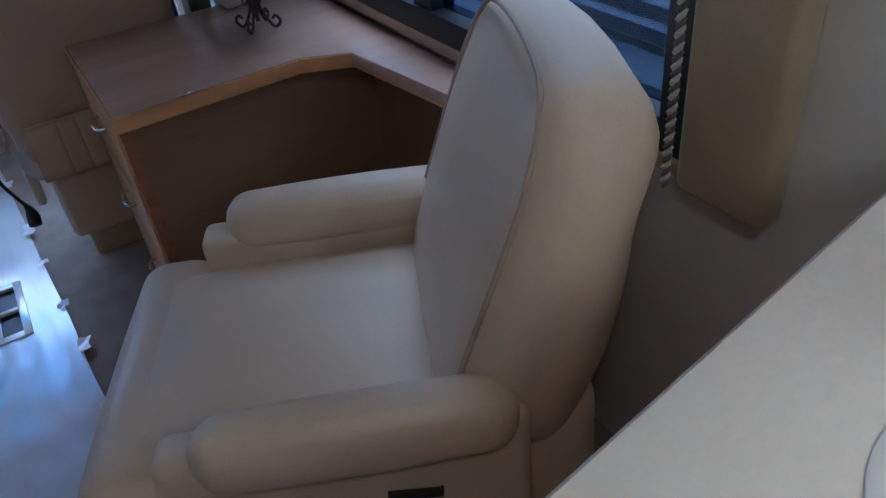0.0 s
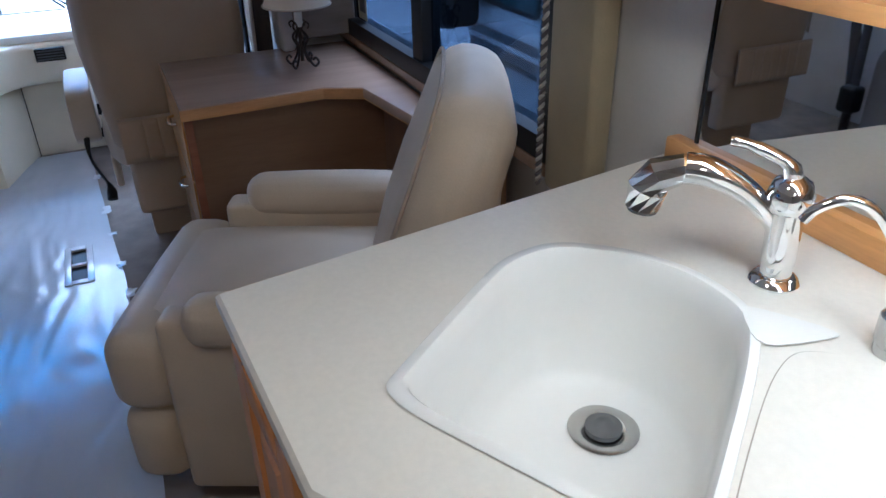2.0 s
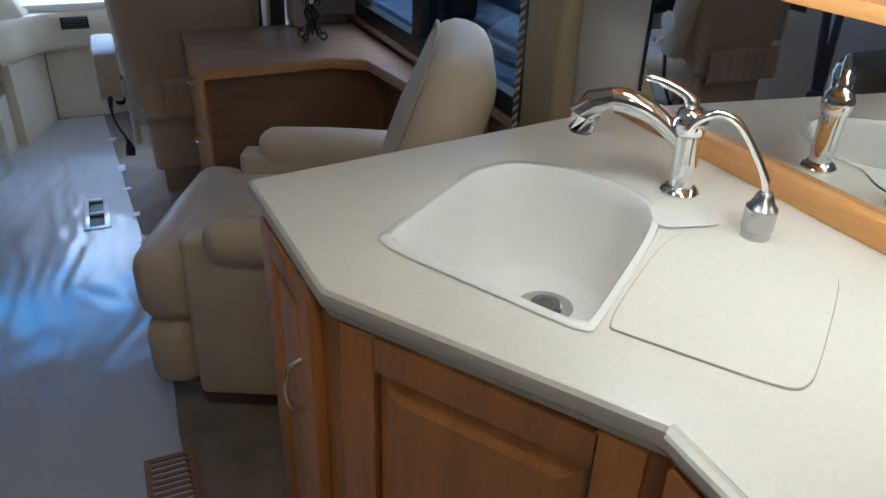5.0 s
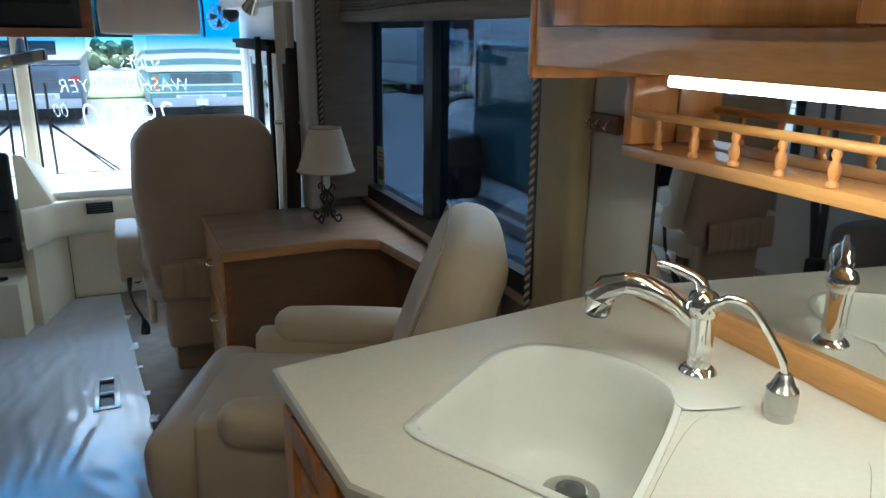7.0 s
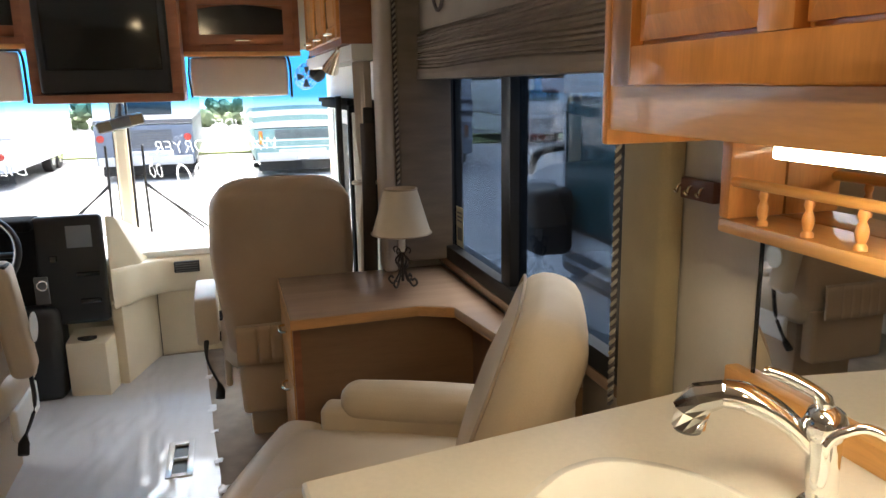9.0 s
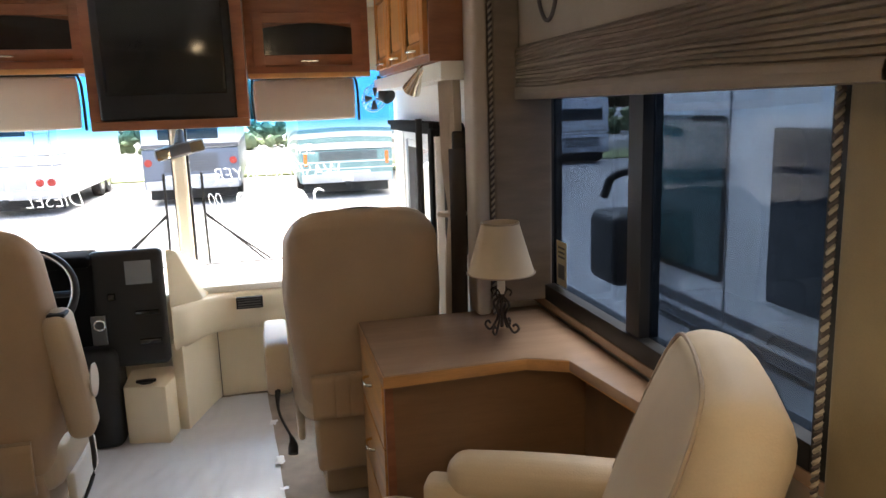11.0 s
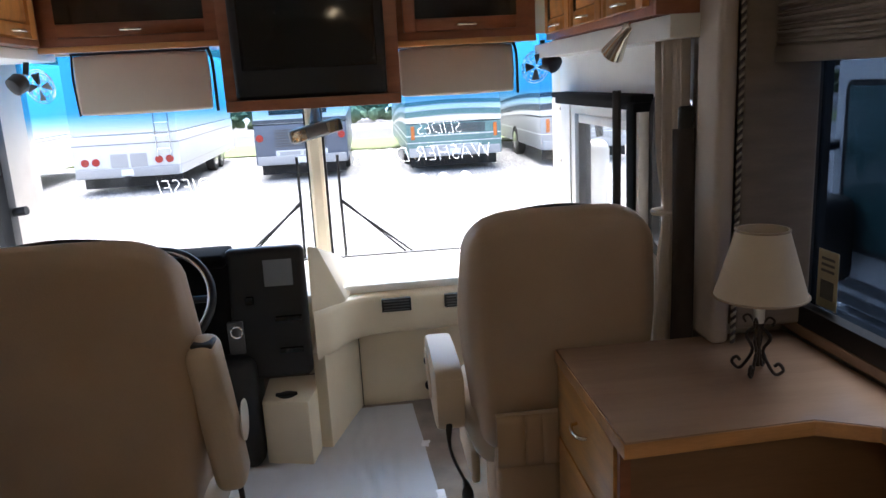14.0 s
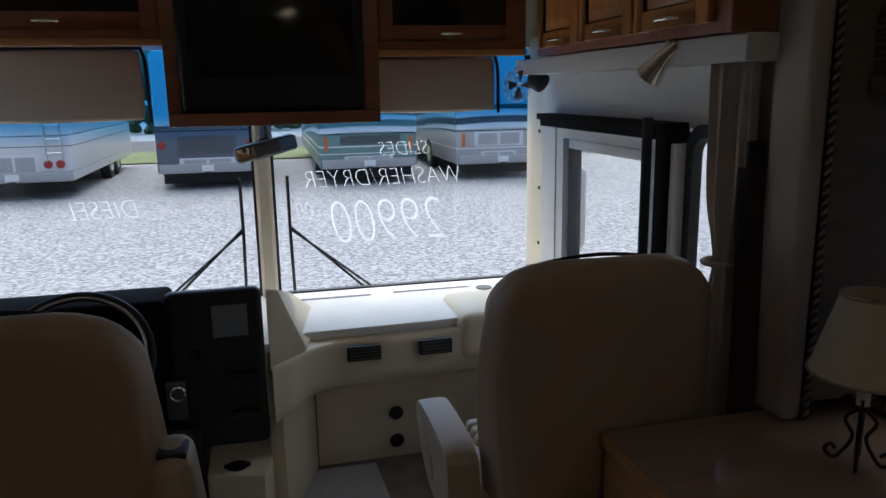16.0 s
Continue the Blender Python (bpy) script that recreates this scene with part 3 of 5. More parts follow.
# faucet
fa = thing("kitchen_faucet", "polished chrome single-lever pull-out kitchen faucet", "faucet", (1.248, -0.266, CZ))
P0 = Vector((1.248, -0.266, CZ))
part("base_ring", turned([(0.030, 0), (0.032, 0.004), (0.028, 0.010), (0.022, 0.014)], P0, 24), CHROME, fa, smooth=True)
tip = Vector((1.123, -0.166, CZ + 0.118))
dirn = (tip - P0)
dirn.z = 0
pts = smooth_path([P0 + Vector((0, 0, 0.008)), P0 + Vector((0, 0, 0.05)), P0 + dirn * 0.08 + Vector((0, 0, 0.085)), P0 + dirn * 0.35 + Vector((0, 0, 0.126)), P0 + dirn * 0.62 + Vector((0, 0, 0.146)), P0 + dirn * 0.80 + Vector((0, 0, 0.149))], 6)
part("spout", tube(pts, [0.0205 - 0.006 * math.sin(math.pi * min(1, i / (len(pts) - 1) * 1.3)) for i in range(len(pts))], 16), CHROME, fa, smooth=True)
part("spout_collar", tube([P0 + dirn * 0.40 + Vector((0, 0, 0.1305)), P0 + dirn * 0.43 + Vector((0, 0, 0.1335))], 0.0165, 16), STEEL, fa, smooth=True)
part("spray_head", tube([P0 + dirn * 0.66 + Vector((0, 0, 0.148)), P0 + dirn * 0.80 + Vector((0, 0, 0.149)), P0 + dirn * 0.98 + Vector((0, 0, 0.138)), P0 + dirn * 1.06 + Vector((0, 0, 0.118)), P0 + dirn * 1.075 + Vector((0, 0, 0.092))], [0.0155, 0.019, 0.0235, 0.0255, 0.023], 11), CHROME, fa, "faceted chrome spray head")
part("spray_face", tube([P0 + dirn * 1.075 + Vector((0, 0, 0.093)), P0 + dirn * 1.078 + Vector((0, 0, 0.087))], 0.0195, 14), GREYPL, fa, "dark spray face")
hb = P0 + Vector((0.0, -0.01, 0.07))
part("valve_body", tube(smooth_path([P0 + Vector((0, 0, 0.03)), P0 + Vector((-0.003, 0, 0.09)), P0 + Vector((-0.004, 0, 0.125)), P0 + Vector((-0.006, 0, 0.148))], 4), [0.021] * 4 + [0.022] * 4 + [0.019] * 4 + [0.010], 16), CHROME, fa, smooth=True)
part("valve_dome", turned([(0.004, -0.028), (0.018, -0.024), (0.027, -0.008), (0.028, 0.006), (0.022, 0.022), (0.008, 0.031)], P0 + Vector((-0.004, 0, 0.122)), 20), CHROME, fa, smooth=True)
part("lever", tube(smooth_path([P0 + Vector((-0.004, 0, 0.135)), P0 + Vector((-0.012, 0.006, 0.165)), P0 + Vector((-0.045, 0.035, 0.185)), P0 + Vector((-0.065, 0.05, 0.19))], 5), [0.012] * 5 + [0.009] * 5 + [0.007] * 5 + [0.005], 10), CHROME, fa, smooth=True)
for o in fa.children:
    o.data.transform(Matrix.Translation(P0 - base_of(o)) @ Matrix.Diagonal((0.94, 0.94, 0.92, 1)) @ Matrix.Translation(base_of(o) - P0))

# filtered-water tap
wt = thing("water_filter_tap", "small chrome drinking-water tap with thin gooseneck", "tap", (1.25, -0.425, CZ))
Q = Vector((1.25, -0.425, CZ))
part("tap_body", turned([(0.020, 0), (0.020, 0.012), (0.022, 0.014), (0.022, 0.045), (0.017, 0.050), (0.012, 0.062), (0.009, 0.068)], Q, 12), STEEL, wt, bevel=0.001)
part("gooseneck", tube(smooth_path([Q + Vector((0, 0, 0.06)), Q + Vector((-0.004, 0.003, 0.085)), Q + Vector((-0.022, 0.018, 0.125)), Q + Vector((-0.042, 0.034, 0.158)), Q + Vector((-0.062, 0.05, 0.168)), Q + Vector((-0.082, 0.066, 0.156)), Q + Vector((-0.09, 0.072, 0.142))], 6), 0.0055, 8), CHROME, wt, smooth=True)

# wood ledge, mirror, hooks
single("trim_ledge", box(1.376, 1.404, -2.6, 0.098, CZ, CZ + 0.042), OAK_H, "honey maple backsplash ledge on the counter", "trim", "structure", bevel=0.005)
mi = thing("wall_mirror", "large frameless mirror backsplash behind the sink", "mirror", (1.39, -1.2, 0.95))
part("mirror_glass", box(1.396, 1.4045, -2.6, 0.045, CZ + 0.042, 1.36), MIRROR, mi)
part("mirror_edge", box(1.394, 1.4045, 0.0455, 0.052, CZ + 0.042, 1.36), BLACK_G, mi, "dark mirror edge strip")
hk = thing("hook_rack", "small dark wooden rack with brass hooks on the wall", "hook rack", (1.40, 0.235, 1.225))
part("rack_board", box(1.386, 1.4048, 0.172, 0.297, 1.222, 1.262), DARKWOOD, hk, bevel=0.006)
for y in (0.20, 0.235, 0.27):
    part("hook", tube(smooth_path([(1.388, y, 1.248), (1.380, y, 1.245), (1.376, y, 1.234), (1.370, y, 1.239)], 4), 0.0035, 8), BRASS, hk, "brass hook", smooth=True)

# upper cabinet with light and spice shelf
UC = 1.09
uc = thing("upper_cabinet", "honey maple upper kitchen cabinet with raised-panel doors", "cabinet", (1.24, -1.0, 1.36))
part("carcass", box(UC + 0.02, 1.404, -2.6, 0.012, 1.384, 1.985), OAK_H, uc)
part("end_panel", box(UC - 0.004, 1.404, 0.012, 0.03, 1.35, 1.985), OAK, uc, "honey maple end panel", bevel=0.007)
part("face_frame", box(UC, UC + 0.02, -2.6, 0.012, 1.372, 1.985), OAK_H, uc, bevel=0.002)
for y, w, hd in ((-0.022, 0.62, None), (-0.69, 0.61, (0.03, 0.07, "z")), (-1.345, 0.60, (0.57, 0.07, "z")), (-1.99, 0.58, (0.03, 0.07, "z"))):
    m = Matrix.Translation((UC, y, 1.432)) @ pose(0, 0, 0, 0, 0, -90)
    raised_door("cabinet_door", uc, m, w, 0.50, OAK, handle=hd, panels=2)
lt = thing("under_cabinet_light", "white fluorescent strip light under the upper cabinet, switched on", "light fixture", (1.2, -0.55, 1.36))
part("housing", box(1.1105, 1.18, -0.97, -0.26, 1.371, 1.3835), WHITEPL, lt, bevel=0.004)
part("diffuser", box(1.114, 1.176, -0.96, -0.29, 1.356, 1.3707), TUBE, lt, "glowing diffuser", bevel=0.004)
sp = thing("spice_shelf", "honey maple spice shelf with turned gallery rail", "shelf", (1.34, -0.6, 1.21))
part("shelf_board", box(1.292, 1.395, -1.75, 0.03, 1.208, 1.23), OAK_H, sp, bevel=0.005)
part("end_bracket", box(1.292, 1.395, 0.006, 0.03, 1.23, 1.352), OAK, sp, bevel=0.006)
part("rail", tube([(1.302, 0.006, 1.288), (1.302, -1.75, 1.288)], 0.0095, 10, flat=0.8), OAK_H, sp, smooth=True)
prof = [(0.004, 0), (0.0085, 0.001), (0.0085, 0.006), (0.0055, 0.010), (0.0075, 0.016), (0.0085, 0.024), (0.007, 0.031), (0.0042, 0.037), (0.0072, 0.044), (0.006, 0.050), (0.005, 0.054)]
for i in range(19):
    part("spindle", turned(prof, (1.302, -0.058 - 0.088 * i, 1.23), 12), OAK, sp, smooth=True)

# dome lights on the ceiling
for x, y in ((0.42, -0.45), (0.42, -1.75)):
    dl = thing("ceiling_light", "round frosted dome light on the ceiling, switched on", "ceiling light", (x, y, TOP), group="ceiling dome lights")
    part("rim", turned([(0.10, -0.018), (0.115, -0.012), (0.115, -0.001), (0.09, -0.001)], (x, y, TOP), 32), WHITEPL, dl, smooth=True)
    part("dome", turned([(0.0, -0.05), (0.04, -0.046), (0.075, -0.034), (0.095, -0.016), (0.09, -0.012)], (x, y, TOP), 32), BULB, dl, "glowing frosted dome", smooth=True)

# base cabinets under the counter
bc_ = thing("base_cabinet", "honey maple kitchen base cabinet with angled door front", "cabinet", (1.1, -0.6, 0.0))
I = 0.022
body = [(A[0] + I, A[1] - I), (B[0] + I, B[1] + 0.012), (C[0] + I, C[1] + 0.01), (D[0] + I, -2.6), (1.404, -2.6), (1.404, END[1] - I)]
bm = bmesh.new()
v0 = [bm.verts.new((x, y, 0.0)) for x, y in body]
v1 = [bm.verts.new((x, y, CZ - 0.037)) for x, y in body]
for k in range(len(body)):
    bm.faces.new((v0[k], v0[(k + 1) % 6], v1[(k + 1) % 6], v1[k]))
part("carcass", bm, OAK, bc_)


def face_pose(p, q):
    """A pose for a door on the upright face from p to q, facing to the right of that way... outwards."""
    v = Vector((q[0] - p[0], q[1] - p[1], 0)).normalized()
    n = Vector((v.y, -v.x, 0))
    m = Matrix((( v.x, -n.x, 0, p[0]), (v.y, -n.y, 0, p[1]), (0, 0, 1, 0), (0, 0, 0, 1)))
    return m


for p, q, a, w, z, h, hd in ((body[1], body[0], 0.03, 0.23, 0.08, 0.79, (0.185, 0.60, "z")),
                             (body[2], body[1], 0.02, 0.385, 0.08, 0.787, (0.36, 0.60, "z")),
                             ((body[3][0], -1.20), body[2], 0.02, 0.40, 0.08, 0.787, (0.36, 0.60, "z"))):
    L = (Vector(q) - Vector(p)).length
    m = face_pose(p, q)
    # the outer side is the one away from the cabinet's middle
    n = m.to_3x3() @ Vector((0, -1, 0))
    mid = Vector((1.15, -0.6, 0)) - Vector((p[0], p[1], 0))
    if n.dot(mid) > 0:
        m = face_pose(q, p)
        p = q
    raised_door("cabinet_door", bc_, m @ Matrix.Translation((a, 0, z)), w, h, OAK, handle=hd)

# ---- lounge chair ----
ch = thing("lounge_chair", "cream leather swivel recliner with rolled arms beside the desk", "armchair", (0.94, 0.74, 0.0))
CM = Matrix.Translation((0.94, 0.74, 0)) @ pose(0, 0, 0, 0, 0, 155 - 90)
part("seat", cushion(-0.245, 0.245, -0.20, 0.41, 0.30, 0.478, 0.06, 0.02, CM), LEATHER, ch, smooth=True)
bk = cushion(-0.275, 0.275, -0.085, 0.085, 0.40, 0.985, 0.07, 0.025)
bmesh.ops.subdivide_edges(bk, edges=[e for e in bk.edges if e.calc_length() > 0.06], cuts=3, use_grid_fill=True)
for v in bk.verts:
    if v.co.y < 0:
        v.co.y -= 0.065 * math.sin(math.pi * min(1, max(0, (v.co.z - 0.22) / 0.60))) * (1 - 0.35 * (v.co.x / 0.275) ** 2)
    k = max(0, (v.co.z - 0.74) / 0.31)
    v.co.x *= 1 - 0.26 * k ** 2
part("backrest", moved(bk, CM @ Matrix.Translation((0, -0.18, 0)) @ Matrix.Translation((0, 0, 0.4)) @ pose(0, 0, 0, 20, 0, 0) @ Matrix.Translation((0, 0, -0.4))), LEATHER, ch, smooth=True)
BB = CM @ Matrix.Translation((0, -0.18, 0)) @ Matrix.Translation((0, 0, 0.4)) @ pose(0, 0, 0, 20, 0, 0) @ Matrix.Translation((0, 0, -0.4))
for yy in (0.084,):
    path = [BB @ Vector((sx * 0.252 * (1 - 0.26 * max(0, (z - 0.74) / 0.31) ** 2), yy, z)) for sx, z in ((-1, 0.50), (-1, 0.62), (-1, 0.74), (-1, 0.84), (-0.93, 0.92), (-0.72, 0.966), (0, 0.98), (0.72, 0.966), (0.93, 0.92), (1, 0.84), (1, 0.74), (1, 0.62), (1, 0.50))]
    part("piping", tube(smooth_path(path, 4), 0.0045, 6), PIPING, ch, "stitched leather piping", smooth=True)
for s in (-1, 1):
    dn = 0.02 if s < 0 else 0.0
    am = cushion(s * (0.225 + dn), s * (0.325 + dn), -0.22, 0.235, 0.49 - dn, 0.60 - dn, 0.045, 0.008)
    part("arm", moved(am, CM), LEATHER, ch, smooth=True)
    part("side_panel", cushion(s * 0.235, s * 0.318, -0.24, 0.30, 0.06, 0.53, 0.02, 0.004, CM), LEATHER, ch, smooth=True)
part("footrest", cushion(-0.305, 0.305, 0.30, 0.435, 0.07, 0.275, 0.05, 0.015, CM), LEATHER, ch, smooth=True)
part("seat_front_roll", cushion(-0.305, 0.305, 0.28, 0.445, 0.27, 0.475, 0.06, 0.01, CM), LEATHER, ch, smooth=True)
part("back_skirt", cushion(-0.25, 0.25, -0.37, -0.14, 0.08, 0.47, 0.06, 0.012, CM), LEATHER, ch, smooth=True)
part("pedestal", moved(turned([(0.25, 0.0), (0.25, 0.02), (0.09, 0.035), (0.07, 0.1)], (0, 0, 0), 28), CM), BLACK, ch, "black swivel pedestal", smooth=True)
part("recline_lever", moved(tube([(-0.30, -0.1, 0.40), (-0.325, -0.1, 0.40), (-0.325, -0.02, 0.41)], 0.008, 8), CM), BLACK, ch)

# ---- desk ----
DZ = 0.728
dk = thing("desk", "built-in laminate desk with three wood drawers under the window", "desk", (1.05, 1.6, 0.0))
TOPL = [(0.721, 1.325), (1.137, 1.345), (1.245, 1.287), (1.325, 0.62), (1.374, 0.62), (1.374, 1.875), (0.721, 1.875)]
part("desktop", slab(TOPL, DZ - 0.032, DZ), LAMINATE, dk, "pinkish wood-grain laminate top", bevel=0.004)
part("edge_band", slab([(0.7175, 1.321), (1.138, 1.341), (1.247, 1.283), (1.3245, 0.618), (1.3285, 0.618), (1.251, 1.289), (1.139, 1.3445), (0.721, 1.3245), (0.7205, 1.875), (0.7175, 1.875)], DZ - 0.036, DZ - 0.003), OAK_X, dk, "wood edge strip", bevel=0.0015)
part("desk_body", box(0.74, 1.374, 1.395, 1.87, 0.0, DZ - 0.033), PANEL, dk, "brown wood-grain panel")
part("corner_stile", box(0.728, 0.752, 1.378, 1.394, 0.0, DZ - 0.033), CHERRY, dk)
part("wall_panel", box(1.345, 1.374, 0.62, 1.394, 0.0, DZ - 0.033), PANEL, dk)
for i, (z0, z1) in enumerate(((0.48, 0.685), (0.265, 0.472), (0.03, 0.257))):
    d = part("drawer_front", box(0.722, 0.7395, 1.402, 1.865, z0, z1), OAK_H, dk, "wood drawer front", bevel=0.003)
    zz = (z0 + z1) / 2 + 0.02
    part("handle", tube(smooth_path([(0.721, 1.59, zz), (0.703, 1.60, zz), (0.697, 1.633, zz), (0.703, 1.667, zz), (0.721, 1.677, zz)], 4), 0.005, 8), BRASS, d, "curved metal pull handle", smooth=True)
single("trim_window_sill", box(1.3745, 1.404, 0.42, 1.93, 0.735, 0.764), LAMINATE, "laminate sill along the window", "trim", "structure", bevel=0.004)

# desk lamp
LX, LY = 1.147, 1.597
la = thing("table_lamp", "wrought-iron scroll table lamp with cream linen shade on the desk", "lamp", (LX, LY, DZ))
bm = bmesh.new()
ro, ri = [], []
for r, z, dd in ((0.106, 0.195, ro), (0.058, 0.358, ro), (0.055, 0.358, ri), (0.103, 0.195, ri)):
    dd.append([bm.verts.new((LX + r * math.cos(2 * math.pi * k / 40), LY + r * math.sin(2 * math.pi * k / 40), DZ + z)) for k in range(40)])
loops = [ro[0], ro[1], ri[0], ri[1]]
for a, b in zip(loops, loops[1:] + loops[:1]):
    for k in range(40):
        bm.faces.new((a[k], a[(k + 1) % 40], b[(k + 1) % 40], b[k]))
shade = part("shade", bm, LAMPSHADE, la, "cream linen cone shade", smooth=True)
for r, z in ((0.107, 0.198), (0.059, 0.356)):
    part("shade_trim", tube([(LX + r * math.cos(2 * math.pi * k / 40), LY + r * math.sin(2 * math.pi * k / 40), DZ + z) for k in range(41)], 0.003, 6), PIPING, shade)
part("stem", tube([(LX, LY, DZ + 0.02), (LX, LY, DZ + 0.345)], 0.006, 8), IRON, la)
part("candle_sleeve", turned([(0.013, 0.13), (0.013, 0.195)], (LX, LY, DZ), 14), WHITEPL, la, "ivory candle sleeve", smooth=True)
for k in range(4):
    a = radians(45 + 90 * k)
    u = Vector((math.cos(a), math.sin(a), 0))
    c = Vector((LX, LY, DZ))
    sc = [c + u * 0.006 + Vector((0, 0, 0.12)), c + u * 0.028 + Vector((0, 0, 0.095)), c + u * 0.012 + Vector((0, 0, 0.06)), c + u * 0.03 + Vector((0, 0, 0.02)), c + u * 0.045 + Vector((0, 0, 0.006)), c + u * 0.060 + Vector((0, 0, 0.02)), c + u * 0.05 + Vector((0, 0, 0.034)), c + u * 0.04 + Vector((0, 0, 0.026))]
    part("scroll", tube(smooth_path(sc, 5), 0.004, 8), IRON, la, smooth=True)
    sc = [c + u * 0.006 + Vector((0, 0, 0.12)), c + u * 0.022 + Vector((0, 0, 0.145)), c + u * 0.036 + Vector((0, 0, 0.138)), c + u * 0.03 + Vector((0, 0, 0.125))]
    part("scroll", tube(smooth_path(sc, 5), 0.003, 6), IRON, la, smooth=True)


# ---- window dressing ----
BOARDS = "padded fabric-covered board framing the window"
single("window_side_board", cushion(1.35, 1.404, 0.272, 0.43, 0.73, 1.985, 0.02, 0.004), FABRIC, BOARDS, "window trim", smooth=True, group="window boards")
single("window_side_board", cushion(1.194, 1.404, 1.803, 1.925, 0.766, 1.985, 0.012, 0.0), SHADEFAB, BOARDS, "window trim", smooth=True, group="window boards")
single("window_side_board", cushion(1.128, 1.180, 1.800, 1.925, 0.729, 1.985, 0.016, 0.004), CURTAIN, BOARDS, "window trim", smooth=True, group="window boards")


def rope(x, y, z0, z1):
    r = thing("rope_trim", "twisted black and cream rope trim along the window board", "rope trim", (x, y, z0), group="rope trims")
    n = int((z1 - z0) / 0.003)
    for ph, mt in ((0, ROPE_L), (math.pi, ROPE_D)):
        pts = [(x + 0.004 * math.cos(ph + i * 0.85), y + 0.004 * math.sin(ph + i * 0.85), z0 + i * 0.003) for i in range(n)]
        part("strand", tube(pts, 0.0042, 5), mt, r, smooth=True)


st = thing("window_sticker", "pale yellow paper sticker on the inside of the window", "sticker", (1.41, 1.74, 0.83))
part("paper", box(1.4115, 1.4125, 1.70, 1.785, 0.825, 0.98), mat("pale_yellow_paper", (0.55, 0.52, 0.36), 0.8), st)
part("print_block", box(1.4105, 1.4113, 1.715, 1.77, 0.85, 0.90), GREYPL, st)
for k in range(3):
    part("print_bar", box(1.4105, 1.4113, 1.715, 1.77, 0.922 + 0.016 * k, 0.929 + 0.016 * k), GREYPL, st)
rope(1.348, 0.439, 0.735, 1.46)
rope(1.187, 1.797, 0.732, 1.86)
rs = thing("roman_shade", "taupe pleated roman shade gathered at the top of the window", "window shade", (1.34, 1.13, 1.45))
prof = [(1.345, 1.985), (1.295, 1.985), (1.29, 1.63)]
zz = 1.628
for i in range(11):
    prof += [(1.274 - 0.003 * (i % 3), zz - 0.002), (1.267 + 0.003 * (i % 2), zz - 0.007), (1.277, zz - 0.010)]
    zz -= 0.0118
prof += [(1.268, zz - 0.004), (1.265, zz - 0.018), (1.267, zz - 0.038), (1.345, zz - 0.040)]
bm = bmesh.new()
ys = [0.275 + (1.79 - 0.275) * i / 40 for i in range(41)]
rows = [[bm.verts.new((x + 0.003 * noise.noise(Vector((y * 6, z * 40, 0))), y, z + 0.009 * noise.noise(Vector((y * 2.2, z * 9, 3))) * (1 if 1.47 < z < 1.63 else 0))) for x, z in prof] for y in ys]
for a, b in zip(rows, rows[1:]):
    for k in range(len(prof) - 1):
        bm.faces.new((a[k], b[k], b[k + 1], a[k + 1]))
part("pleats", bm, SHADEFAB, rs)
part("upper_panel", box(1.282, 1.2885, 0.275, 1.79, 1.632, 1.985), SHADETOP, rs)
for y in (1.5, 0.75):
    pts = smooth_path([(1.275, y + 0.12, 1.98), (1.272, y + 0.09, 1.78), (1.27, y + 0.03, 1.69), (1.27, y - 0.03, 1.69), (1.272, y - 0.07, 1.78), (1.275, y - 0.09, 1.98)], 6)
    part("swag_cord", tube(pts, 0.006, 6), ROPE_D, rs, "dark rope swag", smooth=True)


def curtain(name, label, x, y0, y1, z0, z1, folds, tie, material):
    bm = bmesh.new()
    n, k = folds * 8, 24
    grid = []
    for j in range(k + 1):
        z = z0 + (z1 - z0) * j / k
        pinch = 1 - 0.45 * math.exp(-((z - tie) / 0.10) ** 2)
        c = (y0 + y1) / 2
        row = []
        for i in range(n + 1):
            t = i / n
            y = c + (y0 + (y1 - y0) * t - c) * pinch
            row.append(bm.verts.new((x + 0.018 * pinch * (math.sin(2 * math.pi * folds * t + 0.5 * math.sin(3 * z)) + 0.4 * math.sin(4.6 * math.pi * folds * t + 2 * z)), y, z)))
        grid.append(row)
    for a, b in zip(grid, grid[1:]):
        for i in range(n):
            bm.faces.new((a[i], a[i + 1], b[i + 1], b[i]))
    t = thing(name, label, "curtain", (x, (y0 + y1) / 2, z0), group="cab curtains")
    o = part("cloth", bm, material, t, smooth=True)
    s = o.modifiers.new("thickness", "SOLIDIFY")
    s.thickness = 0.004
    part("tieback", tube([(x + 0.05 * math.cos(a / 12 * 2 * math.pi), (y0 + y1) / 2 + (y1 - y0) * 0.32 * math.sin(a / 12 * 2 * math.pi), tie) for a in range(13)], 0.008, 6), CURTAIN, t, smooth=True)


curtain("curtain", "oatmeal privacy curtain tied back beside the passenger seat", 1.10, 1.95, 2.085, 0.50, 1.56, 5, 1.06, CURTAIN)
# driver curtain takes the darker SHADETOP so its backlit side is in the colour
curtain("curtain", "oatmeal privacy curtain gathered beside the driver seat, coloured darker as if backlit", -1.24, 2.08, 2.46, 0.42, 1.62, 7, 0.80, SHADETOP)
sb = thing("seat_belt", "dark shoulder belt hanging beside the curtain", "seat belt", (1.12, 1.945, 0.5))
part("webbing", tube(smooth_path([(1.098, 1.93, 1.30), (1.092, 1.905, 0.9), (1.078, 1.885, 0.50), (1.07, 1.88, 0.30)], 4), 0.030, 8, flat=0.3), STRAP, sb, smooth=True)
part("anchor", cushion(1.085, 1.126, 1.925, 1.945, 1.25, 1.36, 0.008), BLACK, sb, smooth=True)
sb = thing("seat_belt", "dark shoulder belt hanging beside the driver seat", "seat belt", (-1.02, 1.585, 0.0))
